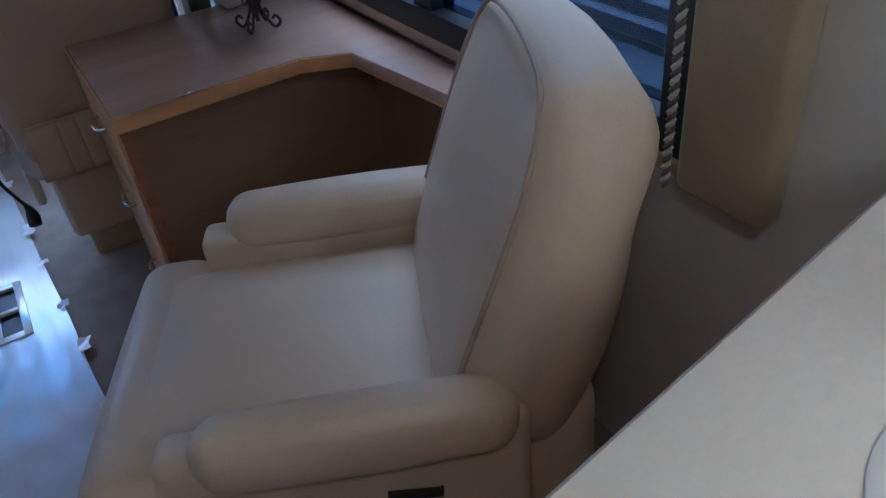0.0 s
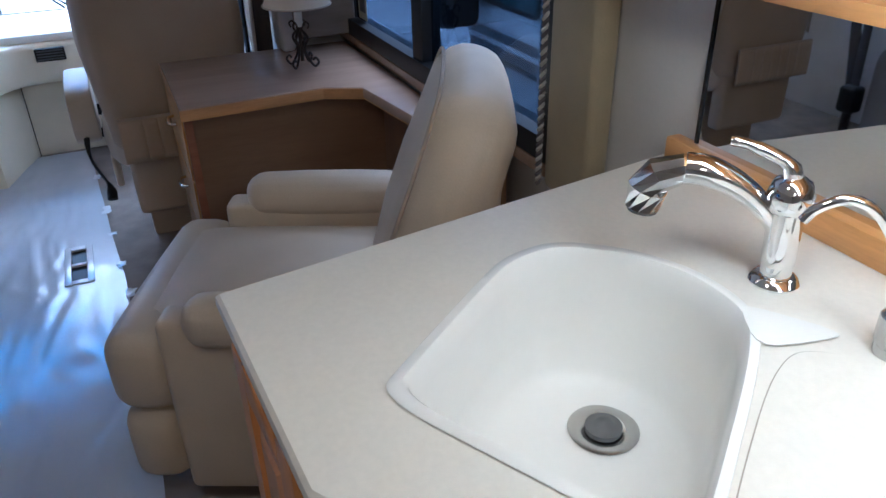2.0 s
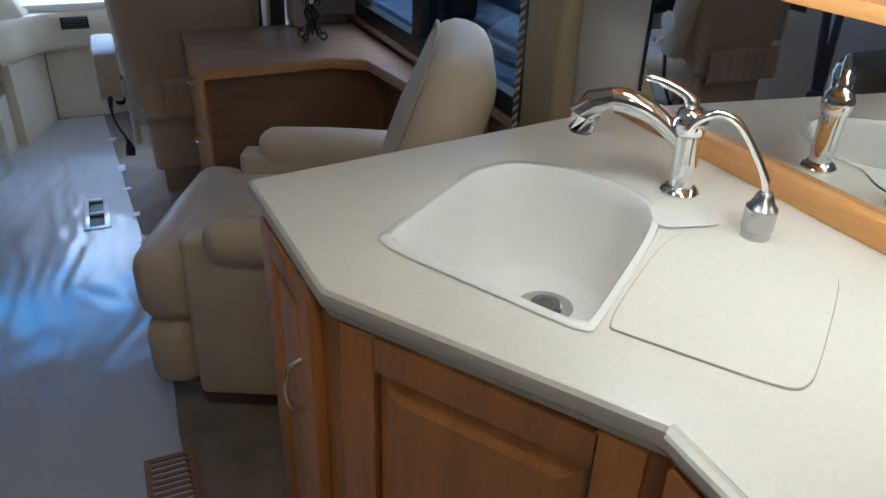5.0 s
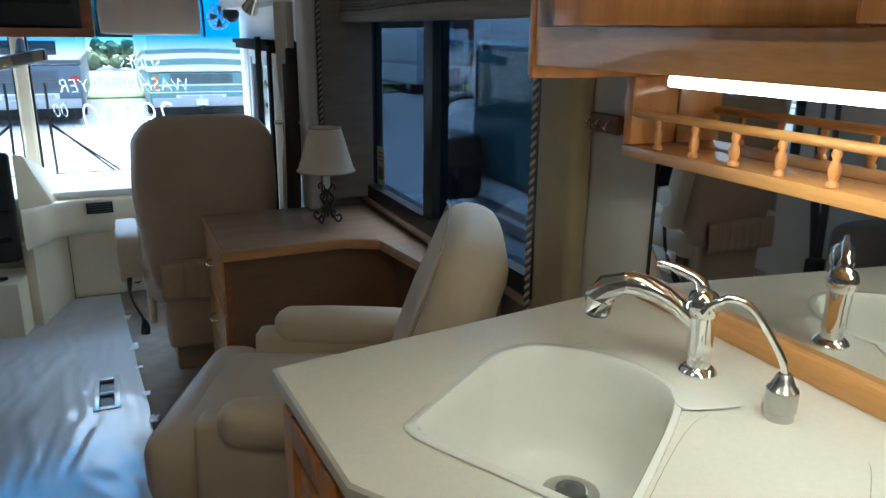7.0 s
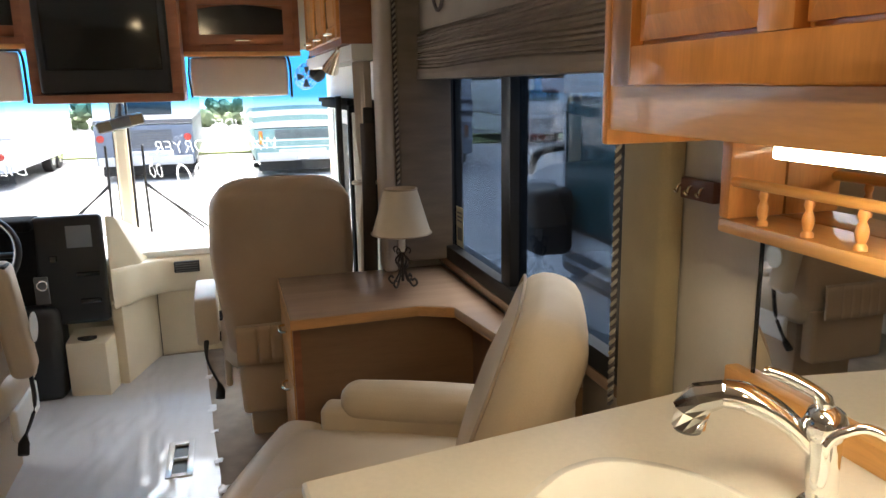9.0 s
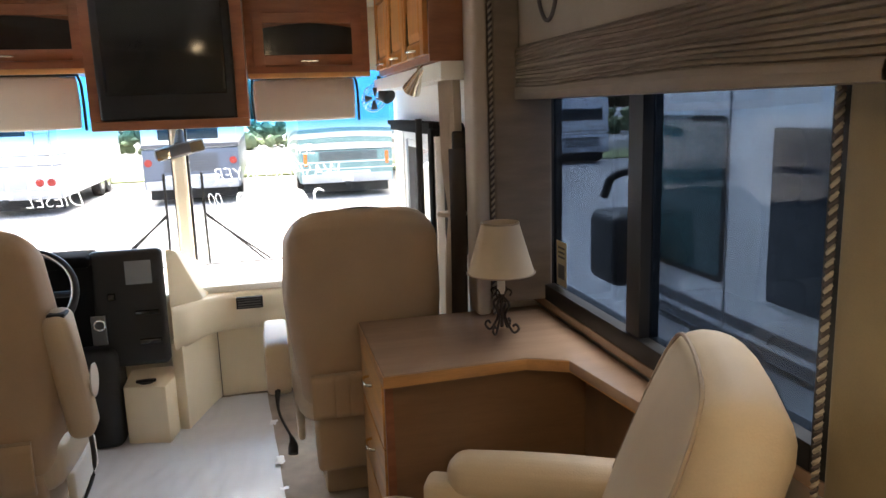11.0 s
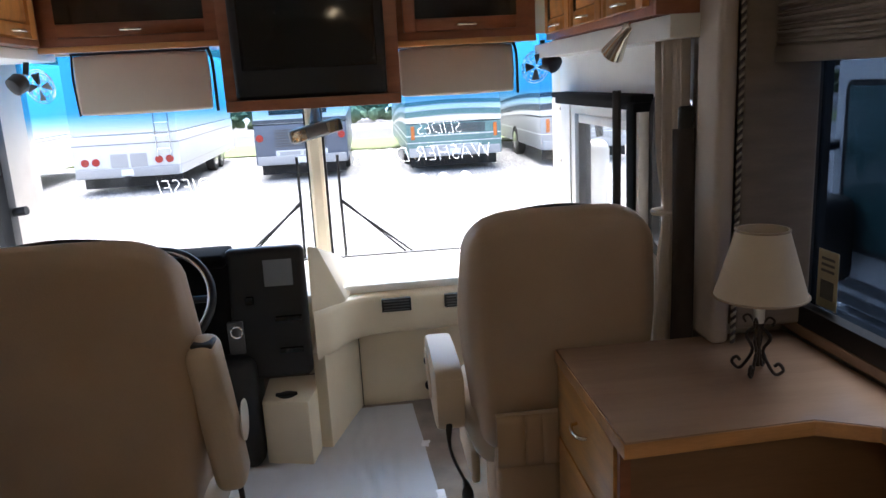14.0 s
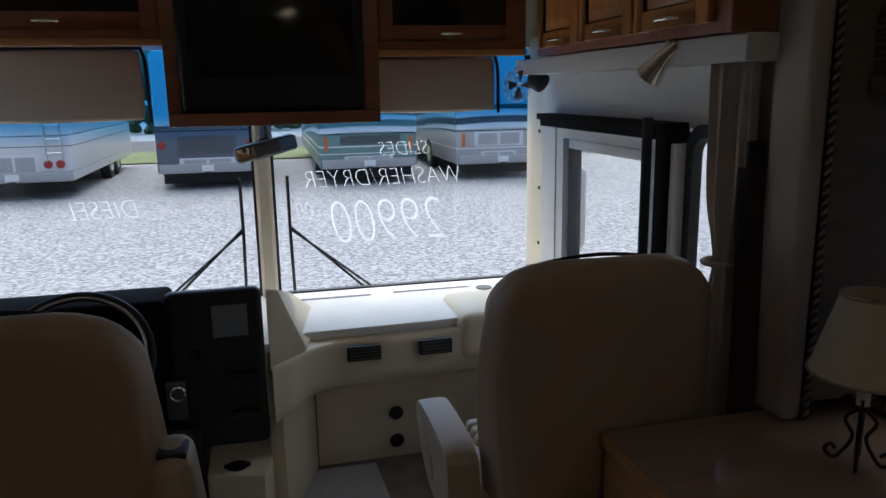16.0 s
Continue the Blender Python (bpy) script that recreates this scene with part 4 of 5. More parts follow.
for k in (0.0, 0.09):
    part("webbing", tube(smooth_path([(-1.27, 1.80 + k, 1.25), (-1.19, 1.72 + k, 0.75), (-1.02, 1.58 + k * 0.2, 0.26)], 5), 0.024, 8, flat=0.2), STRAP, sb, smooth=True)
part("buckle", cushion(-1.065, -0.975, 1.54, 1.63, 0.16, 0.29, 0.02), BLACK, sb, smooth=True)
part("stalk", tube([(-1.02, 1.585, 0.0), (-1.02, 1.585, 0.17)], 0.022, 8), BLACK, sb)

# ---- overhead cabinets in the cab ----
oc = thing("overhead_cabinet", "reddish maple cabinet housing the television over the windshield", "cabinet", (0.065, 3.1, 1.4))
TX0, TX1, TY = -0.265, 0.395, 2.90
n = 16
arc = [(TX0 + (TX1 - TX0) * i / n, TY - 0.045 * math.sin(math.pi * i / n)) for i in range(n + 1)]
plan = arc + [(TX1, 3.30), (TX0, 3.30)]
part("bottom_board", slab(plan, 1.385, 1.425), CHERRY, oc, bevel=0.004)
for a, b in ((TX0, TX0 + 0.042), (TX1 - 0.05, TX1)):
    part("side_stile", box(a, b, TY, 3.30, 1.425, 1.99), CHERRY, oc, bevel=0.003)
# shadow_gap brown puts the shade of the deep TV recess into the board's colour
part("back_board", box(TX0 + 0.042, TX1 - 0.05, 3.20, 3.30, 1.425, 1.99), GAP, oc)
tv = thing("television", "black tube television set into the overhead cabinet, switched off", "television", (0.06, 3.0, 1.43))
bz = cushion(TX0 + 0.044, TX1 - 0.052, TY - 0.025, TY + 0.05, 1.428, 1.985, 0.018, 0.004)
part("bezel", bz, BLACK, tv, smooth=True)
cx, cz, sw, sh = (TX0 + TX1) / 2 - 0.004, 1.745, 0.475, 0.40
part("screen_surround", box(cx - sw / 2 - 0.012, cx + sw / 2 + 0.012, TY - 0.0335, TY - 0.02, cz - sh / 2 - 0.012, cz + sh / 2 + 0.012), BLACK_G, tv, bevel=0.004)
bm = bmesh.new()
g = [[bm.verts.new((cx + sw * (i / 12 - 0.5), TY - 0.034 - 0.014 * (1 - (2 * i / 12 - 1) ** 2) * (1 - (2 * j / 12 - 1) ** 2), cz + sh * (j / 12 - 0.5))) for i in range(13)] for j in range(13)]
for j in range(12):
    for i in range(12):
        bm.faces.new((g[j][i], g[j][i + 1], g[j + 1][i + 1], g[j + 1][i]))
part("screen", bm, SCREEN, tv, "dark curved screen", smooth=True)
part("casing", box(TX0 + 0.07, TX1 - 0.08, TY + 0.05, 3.19, 1.43, 1.95), BLACK, tv)

FY = 3.15
for nm, x0, x1, zb in (("driver", -1.0, -0.268, 1.655), ("passenger", 0.398, 0.985, 1.615)):
    c = thing("overhead_cabinet", "reddish maple overhead cabinet with smoked glass door", "cabinet", ((x0 + x1) / 2, 3.3, zb), group="cab cabinets")
    part("carcass", box(x0, x1, FY, 3.655, zb, 1.99), CHERRY, c, bevel=0.003)
    part("light_rail", box(x0, x1, FY - 0.012, FY + 0.02, zb - 0.012, zb + 0.012), OAK_X, c, bevel=0.004)
    raised_door("cabinet_door", c, Matrix.Translation((x0 + 0.035, FY - 0.001, zb + 0.045)), x1 - x0 - 0.07, 0.245, CHERRY, handle=((x1 - x0 - 0.07) / 2, 0.02, "x"), glassy=True)
for s in (1, -1):
    zb = 1.60 if s > 0 else 1.67
    ya = 1.93 if s > 0 else 1.2
    c = thing("overhead_cabinet", "honey maple side cabinet above the cab window", "cabinet", (s * 1.07, 2.5, zb), group="cab cabinets")
    xa, xb = (1.03, 1.159) if s > 0 else (-1.323, -0.99)
    part("carcass", box(xa, xb, ya, FY - 0.001, zb, 1.99), CHERRY, c, bevel=0.003)
    if s > 0:
        part("end_panel", box(xa - 0.02, 1.30, ya - 0.018, ya - 0.001, zb - 0.004, 1.99), CHERRY, c, "reddish end panel", bevel=0.003)
    k = 3 if s > 0 else 5
    wd = (FY - ya - 0.12) / k
    for i in range(k):
        if s > 0:
            m = Matrix.Translation((xa - 0.001, FY - 0.06 - wd * i, zb + 0.025)) @ pose(0, 0, 0, 0, 0, -90)
        else:
            m = Matrix.Translation((xb + 0.001, FY - 0.06 - wd * (i + 1) + 0.01, zb + 0.025)) @ pose(0, 0, 0, 0, 0, 90)
        raised_door("cabinet_door", c, m, wd - 0.015, 0.35, OAK, handle=(wd / 2, 0.02, "x"))
# white cornice under the side cabinets
single("trim_cornice", box(1.045, 1.159, 1.905, 3.44, 1.535, 1.596), WHITEPL, "white curtain-track cornice under the side cabinet", "trim", "structure", bevel=0.006)
single("trim_cornice_left", box(-1.324, -1.05, 1.2, 3.44, 1.625, 1.668), WHITEPL, "white curtain-track cornice under the driver side cabinet", "trim", "structure", bevel=0.006)

# reading spot
rd = thing("reading_spotlight", "small brass cone spotlight under the cornice", "spotlight", (1.06, 2.22, 1.62))
part("stem", tube([(1.043, 2.22, 1.60), (1.035, 2.22, 1.575)], 0.008, 8), BRASS, rd)
part("cone", tube([(1.05, 2.19, 1.588), (1.035, 2.22, 1.565), (1.015, 2.27, 1.51)], [0.014, 0.017, 0.036], 16), BRASS, rd, "brass cone shade", smooth=True)

# sun visors
for x0, x1, z0, z1 in ((-0.955, -0.402, 1.395, 1.64), (0.42, 0.927, 1.40, 1.605)):
    v = thing("sun_visor", "taupe fabric sun visor folded down over the windshield", "sun visor", ((x0 + x1) / 2, 3.37, z0), group="sun visors")
    part("pad", cushion(x0, x1, 3.355, 3.383, z0, z1, 0.012, 0.005), VISOR, v, smooth=True)
    part("rod", tube([(x0 - 0.01, 3.37, z1 + 0.008), (x1 + 0.012, 3.37, z1 + 0.008)], 0.006, 8), BLACK, v)
    part("bracket", tube(smooth_path([(x1 + 0.005, 3.37, z1 + 0.008), (x1 + 0.018, 3.37, z1 - 0.05), (x1 + 0.02, 3.37, z0 - 0.01)], 4), 0.007, 8), BLACK, v)
    part("bracket", tube(smooth_path([(x0 - 0.005, 3.37, z1 + 0.008), (x0 - 0.012, 3.37, z1 - 0.09), (x0 - 0.004, 3.37, z0 - 0.004)], 4), 0.005, 8), BLACK, v)

# fans
for s, zc in ((1, 1.535), (-1, 1.56)):
    f = thing("cab_fan", "small black clip-on fan with chrome cage under the cabinet", "fan", (s * 1.05, 3.35, zc), group="cab fans")
    c = Vector((s * (1.03 if s > 0 else 1.10), 3.36, zc - 0.035))
    m = Matrix.Translation(c) @ pose(0, 0, 0, -78, 0, s * 20)
    part("motor", moved(turned([(0.015, -0.07), (0.038, -0.06), (0.042, -0.02), (0.028, 0.0)], (0, 0, 0), 18), Matrix.Translation(c + Vector((s * 0.035, -0.06, 0.03))) @ pose(0, 0, 0, -60, 0, s * 35)), BLACK, f, smooth=True)
    part("mount", tube([c + Vector((s * 0.03, -0.05, 0.05)), c + Vector((s * 0.025, -0.03, 0.12 if s < 0 else 0.11))], 0.012, 8), BLACK, f)
    cage = bmesh.new()
    for rr in (0.025, 0.045, 0.062, 0.072):
        tube([m @ Vector((rr * math.cos(2 * math.pi * i / 28), rr * math.sin(2 * math.pi * i / 28), 0.02 - 4 * rr * rr)) for i in range(29)], 0.0016, 4, cage)
    for i in range(16):
        a = 2 * math.pi * i / 16
        tube([m @ Vector((r * math.cos(a), r * math.sin(a), 0.02 - 4 * r * r)) for r in (0.012, 0.045, 0.072)], 0.0012, 4, cage)
    part("cage", cage, CHROME, f, "chrome wire cage")
    for i in range(4):
        a = 2 * math.pi * i / 4
        bl = bmesh.new()
        q = [bl.verts.new(m @ Vector((r * math.cos(a + t), r * math.sin(a + t), -0.008 + 0.012 * t))) for r, t in ((0.012, -0.2), (0.058, -0.35), (0.062, 0.3), (0.012, 0.5))]
        bl.faces.new(q)
        o = part("blade", bl, GREYPL, f)
        o.modifiers.new("thickness", "SOLIDIFY").thickness = 0.002

# rear-view mirror
rv = thing("rear_view_mirror", "grey rear-view mirror mounted on the windshield post", "rear-view mirror", (0.03, 3.55, 1.2))
part("stalk", tube([(0.02, 3.60, 1.36), (0.02, 3.55, 1.29)], [0.02, 0.03], 12), GREYPL, rv)
hd = part("housing", cushion(-0.125, 0.125, -0.025, 0.025, -0.032, 0.032, 0.015, 0.003, Matrix.Translation((0.02, 3.53, 1.265)) @ pose(0, 0, 0, 0, -12, 12)), GREYPL, rv, smooth=True)
for x in (-0.085, 0.085):
    part("mirror_face", moved(box(x - 0.034, x + 0.034, -0.0275, -0.0255, -0.024, 0.024), Matrix.Translation((0.02, 3.53, 1.265)) @ pose(0, 0, 0, 0, -12, 12)), MIRROR, hd)

# ---- dashboard ----
db = thing("dashboard", "cream moulded dashboard with flat shelf under the windshield", "dashboard", (0.1, 3.3, 0.0))
SH = [(0.125, 3.09), (0.60, 3.10), (0.78, 3.12), (1.158, 3.20), (1.158, 3.655), (-1.32, 3.655), (-1.32, 3.0), (0.02, 3.0)]
part("shelf", slab(SH, 0.585, 0.622), WHITEPL, db, "white dash shelf under the glass", bevel=0.012)
# the padded fascia: one soft sweep from the instrument panel to the passenger side
SWEEP = smooth_path([(-0.005, 2.80, 0), (0.05, 2.87, 0), (0.12, 2.99, 0), (0.22, 3.055, 0), (0.42, 3.068, 0), (0.64, 3.075, 0), (0.80, 3.10, 0), (1.157, 3.17, 0)], 6)
bm = bmesh.new()
strips = []
for off, z in ((0.40, 0.584), (0.012, 0.584), (0.002, 0.578), (-0.006, 0.56), (-0.008, 0.50), (-0.004, 0.45), (0.008, 0.415), (0.03, 0.398), (0.07, 0.392), (0.40, 0.392)):
    strips.append([bm.verts.new((p[0], min(p[1] + off, 3.65), z + (0.02 if off < 0.05 and z > 0.55 else 0) * max(0, 1 - p[0] / 0.15))) for p in SWEEP])
for a, b in zip(strips, strips[1:]):
    for k in range(len(a) - 1):
        bm.faces.new((a[k], a[k + 1], b[k + 1], b[k]))
bm.faces.new([r[0] for r in strips])
bm.faces.new([r[-1] for r in strips][::-1])
part("dash_face", bm, VINYL, db, "cream padded fascia", smooth=True)
part("kick_panel", slab([(0.148, 3.24), (1.158, 3.26), (1.158, 3.65), (0.148, 3.65)], 0.0, 0.399), VINYL, db, bevel=0.004)
part("kick_side", slab([(-0.03, 2.86), (0.02, 2.84), (0.145, 3.24), (0.145, 3.65), (-0.03, 3.65)], 0.0, 0.42), VINYL, db, bevel=0.006)
part("panel_joint", box(0.1455, 0.1475, 3.236, 3.25, 0.0, 0.38), GAP, db)
bm = bmesh.new()
lo = [bm.verts.new(p) for p in ((-0.012, 2.805, 0.586), (0.118, 2.985, 0.586), (0.20, 3.45, 0.586), (-0.012, 3.45, 0.586))]
hi = [bm.verts.new(p) for p in ((-0.012, 2.835, 0.866), (0.028, 2.86, 0.852), (0.07, 3.40, 0.70), (-0.012, 3.40, 0.71))]
bm.faces.new(lo[::-1])
bm.faces.new(hi)
for k in range(4):
    bm.faces.new((lo[k], lo[(k + 1) % 4], hi[(k + 1) % 4], hi[k]))
part("console_hood", bm, VINYL, db, "cream sloping hood side", bevel=0.012)
part("glovebox_pod", cushion(0.70, 1.15, 3.05, 3.40, 0.46, 0.648, 0.04, 0.006), VINYL, db, "raised cream passenger pod", smooth=True)
for x0, x1 in ((0.262, 0.388), (0.533, 0.66)):
    v = part("air_vent", box(x0, x1, 3.038, 3.062, 0.508, 0.566), BLACK, db, "black air vent", bevel=0.004)
    for k in range(4):
        part("slat", box(x0 + 0.008, x1 - 0.008, 3.034, 3.0395, 0.515 + 0.0125 * k, 0.520 + 0.0125 * k), GREYPL, v)
for z in (0.198, 0.077):
    part("round_outlet", turned([(0.028, 0), (0.030, 0.004), (0.026, 0.010), (0.012, 0.010), (0.01, 0.004)], (0, 0, 0), 20, m=pose(0, 0, 0, 90, 0, 0)), BLACK, db, "round black outlet").location = Vector((0.467, 3.238, z))
for x0, x1, y in ((0.12, 0.42, 3.52), (0.52, 0.86, 3.53)):
    part("defrost_slot", box(x0, x1, y, y + 0.018, 0.6222, 0.6238), GREYPL, db)
part("shelf_speaker", turned([(0.035, 0), (0.036, 0.004), (0.02, 0.006)], (0.92, 3.5, 0.622), 20), GREYPL, db, "round dash speaker")
# driver's instrument panel
ip = thing("instrument_panel", "black driver instrument panel with small display screen", "instrument panel", (-0.3, 2.85, 0.4))
part("centre_panel", moved(cushion(-0.30, 0.0, -0.02, 0.05, 0.0, 0.52, 0.025, 0.0), Matrix.Translation((-0.026, 2.80, 0.355)) @ pose(0, 0, 0, -4, 0, 0)), BLACK, ip, smooth=True)
part("gauge_pod", cushion(-1.18, -0.30, 2.80, 3.02, 0.45, 0.85, 0.04, 0.0), BLACK_M, ip, smooth=True)
part("cluster_hood", cushion(-1.16, -0.31, 2.76, 2.97, 0.815, 0.868, 0.022, 0.0), BLACK_M, ip, smooth=True)
part("display", moved(box(-0.055, 0.055, -0.004, 0.004, -0.052, 0.052), Matrix.Translation((-0.127, 2.812, 0.775)) @ pose(0, 0, 0, -4, 0, 0)), LCD, ip, "grey backup-camera display", bevel=0.002)
for x, z, w, h in ((-0.10, 0.60, 0.10, 0.018), (-0.10, 0.47, 0.09, 0.02), (-0.24, 0.68, 0.03, 0.03)):
    part("control", box(x - w / 2, x + w / 2, 2.768, 2.79, z - h / 2, z + h / 2), BLACK_G, ip, bevel=0.003)
part("switch_plate", box(-0.335, -0.275, 2.775, 2.79, 0.47, 0.60), GREYPL, ip, "grey switch plate", bevel=0.004)
part("ignition_ring", tube([(-0.30 + 0.022 * math.cos(2 * math.pi * k / 20), 2.772, 0.56 + 0.022 * math.sin(2 * math.pi * k / 20)) for k in range(21)], 0.004, 6), CHROME, ip, "chrome ring", smooth=True)
part("column_boot", cushion(-0.42, -0.24, 2.72, 2.95, 0.0, 0.46, 0.05), BLACK, ip, "black column cover", smooth=True)
sw_ = thing("steering_wheel", "black and chrome-trimmed steering wheel behind the driver seat", "steering wheel", (-0.52, 2.6, 0.75))
WM = Matrix.Translation((-0.545, 2.62, 0.745)) @ pose(0, 0, 0, 52, 0, 0)
part("rim", tube([WM @ Vector((0.205 * math.cos(2 * math.pi * k / 48), 0.205 * math.sin(2 * math.pi * k / 48), 0)) for k in range(49)], 0.015, 10), BLACK, sw_, smooth=True)
part("rim_inlay", tube([WM @ Vector((0.195 * math.cos(2 * math.pi * k / 48), 0.195 * math.sin(2 * math.pi * k / 48), 0.011)) for k in range(49)], 0.006, 8), STEEL, sw_, "silver rim inlay", smooth=True)
part("hub", moved(turned([(0.07, -0.05), (0.075, 0.0), (0.06, 0.02), (0.02, 0.028)], (0, 0, 0), 24), WM), BLACK, sw_, smooth=True)
for a in (0, 180, 270):
    part("spoke", tube([WM @ Vector((0.06 * math.cos(radians(a)), 0.06 * math.sin(radians(a)), 0.0)), WM @ Vector((0.2 * math.cos(radians(a)), 0.2 * math.sin(radians(a)), 0.0))], 0.014, 8), BLACK, sw_)
part("column", tube([WM @ Vector((0, 0, -0.03)), (-0.51, 2.85, 0.6)], 0.04, 12), BLACK, sw_)
# cup holder box on the floor
cb = thing("console_box", "cream floor console box with dark cup recess", "console box", (-0.13, 2.8, 0.0))
part("box_body", slab([(-0.235, 2.76), (-0.05, 2.71), (-0.025, 2.83), (-0.03, 3.0), (-0.235, 3.0)], 0.0, 0.275), VINYL, cb, bevel=0.012)
part("cup_recess", turned([(0.036, 0), (0.036, 0.004), (0.03, 0.005)], (-0.14, 2.80, 0.2735), 20), BLACK, cb, "dark cup recess")
part("pull_tab", tube([(-0.18, 2.79, 0.283), (-0.13, 2.775, 0.29), (-0.10, 2.79, 0.283)], 0.008, 8), BLACK, cb)


# ---- cab seats ----
def cab_seat(x, y, top, material, label, arm_side, arm_up):
    s = thing("captain_seat", label, "seat", (x, y + 0.35, 0.0), group="cab seats")
    w = 0.272
    b = cushion(-w, w, -0.06, 0.07, 0.0, top - 0.40, 0.06, 0.012)
    bmesh.ops.subdivide_edges(b, edges=[e for e in b.edges if e.calc_length() > 0.06], cuts=3, use_grid_fill=True)
    for v in b.verts:
        k = max(0, (v.co.z - (top - 0.40) + 0.2) / 0.2) * max(0, (abs(v.co.x) - w + 0.14) / 0.14) ** 2
        v.co.z -= 0.055 * k
    for v in b.verts:
        k = max(0, (v.co.z - 0.52 * (top - 0.4)) / (0.48 * (top - 0.4)))
        v.co.x *= 1 - 0.03 * k - 0.13 * max(0, 1 - v.co.z / (0.55 * (top - 0.4)))
        v.co.y += 0.03 * (v.co.x / w) ** 2
        if v.co.y > 0:
            v.co.y += 0.12 * max(0, 1 - v.co.z / (top - 0.44)) ** 1.2 + 0.02 * (v.co.x / w) ** 2
    bm_ = Matrix.Translation((x, y + 0.06, 0.40)) @ pose(0, 0, 0, 3, 0, 0)
    bo = part("backrest", moved(b, bm_), material, s, smooth=True)
    # stitched seam round the back's edge
    front = lambda z: 0.098 + 0.12 * max(0, 1 - z / (top - 0.44)) ** 1.2
    rise = [(0.05, 0.040), (0.18, 0.026), (0.32, 0.012), (top - 0.56, 0.014), (top - 0.47, 0.035), (top - 0.425, 0.085)]
    pts = [bm_ @ Vector((-(w - d), front(z) - 0.02, z)) for z, d in rise] + [bm_ @ Vector((0, 0.07, top - 0.398))]
    pts += [bm_ @ Vector((w - d, front(z) - 0.02, z)) for z, d in reversed(rise)]
    part("piping", tube(smooth_path(pts, 5), 0.005, 6), STRAP, bo, "dark stitched piping", smooth=True)
    # gathered pocket low on the back
    pk = bmesh.new()
    n, k = 120, 6
    g = []
    slits = (-0.13, -0.08, -0.03, 0.02, 0.07, 0.12)
    for j in range(k + 1):
        z = -0.02 + 0.15 * j / k
        g.append([pk.verts.new(bm_ @ Vector((px, -0.086 - 0.012 * (1 - (j / k) ** 2) + 0.018 * sum(math.exp(-((px - q) / 0.0045) ** 2) for q in slits) * (1 - 0.5 * j / k), z + 0.02))) for px in [(w - 0.062) * (2 * i / n - 1) for i in range(n + 1)]])
    for a, c in zip(g, g[1:]):
        for i in range(n):
            pk.faces.new((a[i], a[i + 1], c[i + 1], c[i]))
    o = part("back_pocket", pk, material, s, "gathered pocket", smooth=True)
    o.modifiers.new("thickness", "SOLIDIFY").thickness = 0.012
    part("pocket_hem", tube([bm_ @ Vector((sx * (w - 0.062), -0.090, 0.152)) for sx in (-1, -0.5, 0, 0.5, 1)], 0.007, 6), PIPING, o, "stitched pocket hem", smooth=True)
    part("seat", cushion(x - 0.25, x + 0.25, y + 0.06, y + 0.56, 0.33, 0.50, 0.06, 0.02), LEATHER, s, smooth=True)
    for k in range(8):
        part("seat_pleat", cushion(x - 0.21, x + 0.21, y + 0.145 + 0.047 * k, y + 0.189 + 0.047 * k, 0.485, 0.528, 0.014, 0.004), LEATHER, s, "gathered pleat of the seat", smooth=True)
    part("rear_skirt", cushion(x - 0.20, x + 0.20, y + 0.02, y + 0.10, 0.16, 0.42, 0.02, 0.004), material, s, smooth=True)
    part("pedestal", slab([(x - 0.17, y + 0.16), (x + 0.17, y + 0.16), (x + 0.17, y + 0.48), (x - 0.17, y + 0.48)], 0.0, 0.33), LEATHER_B, s, "tan covered pedestal", bevel=0.02)
    for a in arm_side:
        ax = x + a * (w + 0.045)
        if arm_up:
            am = cushion(-0.038, 0.038, -0.055, 0.055, 0.0, 0.40, 0.028, 0.004)
            o = part("armrest", moved(am, Matrix.Translation((ax, y + 0.12, 0.50)) @ pose(0, 0, 0, 8, a * -4, 0)), LEATHER, s, "cream armrest folded up", smooth=True)
            part("end_cap", moved(cushion(-0.025, 0.025, -0.03, 0.03, 0.0, 0.012, 0.005), Matrix.Translation((ax - a * 0.02, y + 0.06, 0.885))), BLACK, o, smooth=True)
        else:
            side = [(0.0, -0.21), (0.20, -0.215), (0.30, -0.17), (0.365, -0.10), (0.39, -0.045), (0.375, -0.012), (0.33, 0.0), (0.20, 0.004), (0.05, -0.004), (0.0, -0.03)]
            am = extrude_profile(densify(side, 2), -0.044, 0.044, "x")
            o = part("armrest", moved(am, Matrix.Translation((ax, y + 0.13, 0.625))), LEATHER, s, "cream armrest", smooth=True, bevel=0.016)
            part("arm_panel", moved(extrude_profile(densify([(0.16, -0.17), (0.27, -0.14), (0.34, -0.07), (0.33, -0.035), (0.24, -0.05), (0.16, -0.10)], 2), -0.004, 0.004, "x"), Matrix.Translation((ax + a * 0.045, y + 0.13, 0.625))), LEATHER, o, "stitched side panel", bevel=0.003)
        k = 0.05 if arm_up else 0.016
        part("recess" if arm_up else "release_button", moved(turned([(k, 0), (k * 1.04, 0.004), (k * 0.8, 0.006)], (0, 0, 0), 20, m=pose(0, 0, 0, 0, a * 90, 0)), Matrix.Translation((ax + a * 0.036, y + (0.13 if arm_up else 0.30), 0.66 if arm_up else 0.535))), WHITEPL if arm_up else CHROME, o, smooth=True)
        part("seat_lever", tube(smooth_path([(ax, y + 0.16, 0.50), (ax + a * 0.01, y + 0.12, 0.38), (ax - a * 0.03, y + 0.10, 0.27), (ax - a * 0.03, y + 0.06, 0.23)], 5), [0.010] * 10 + [0.018] * 6, 8, flat=0.5), BLACK, s, "black seat lever", smooth=True)
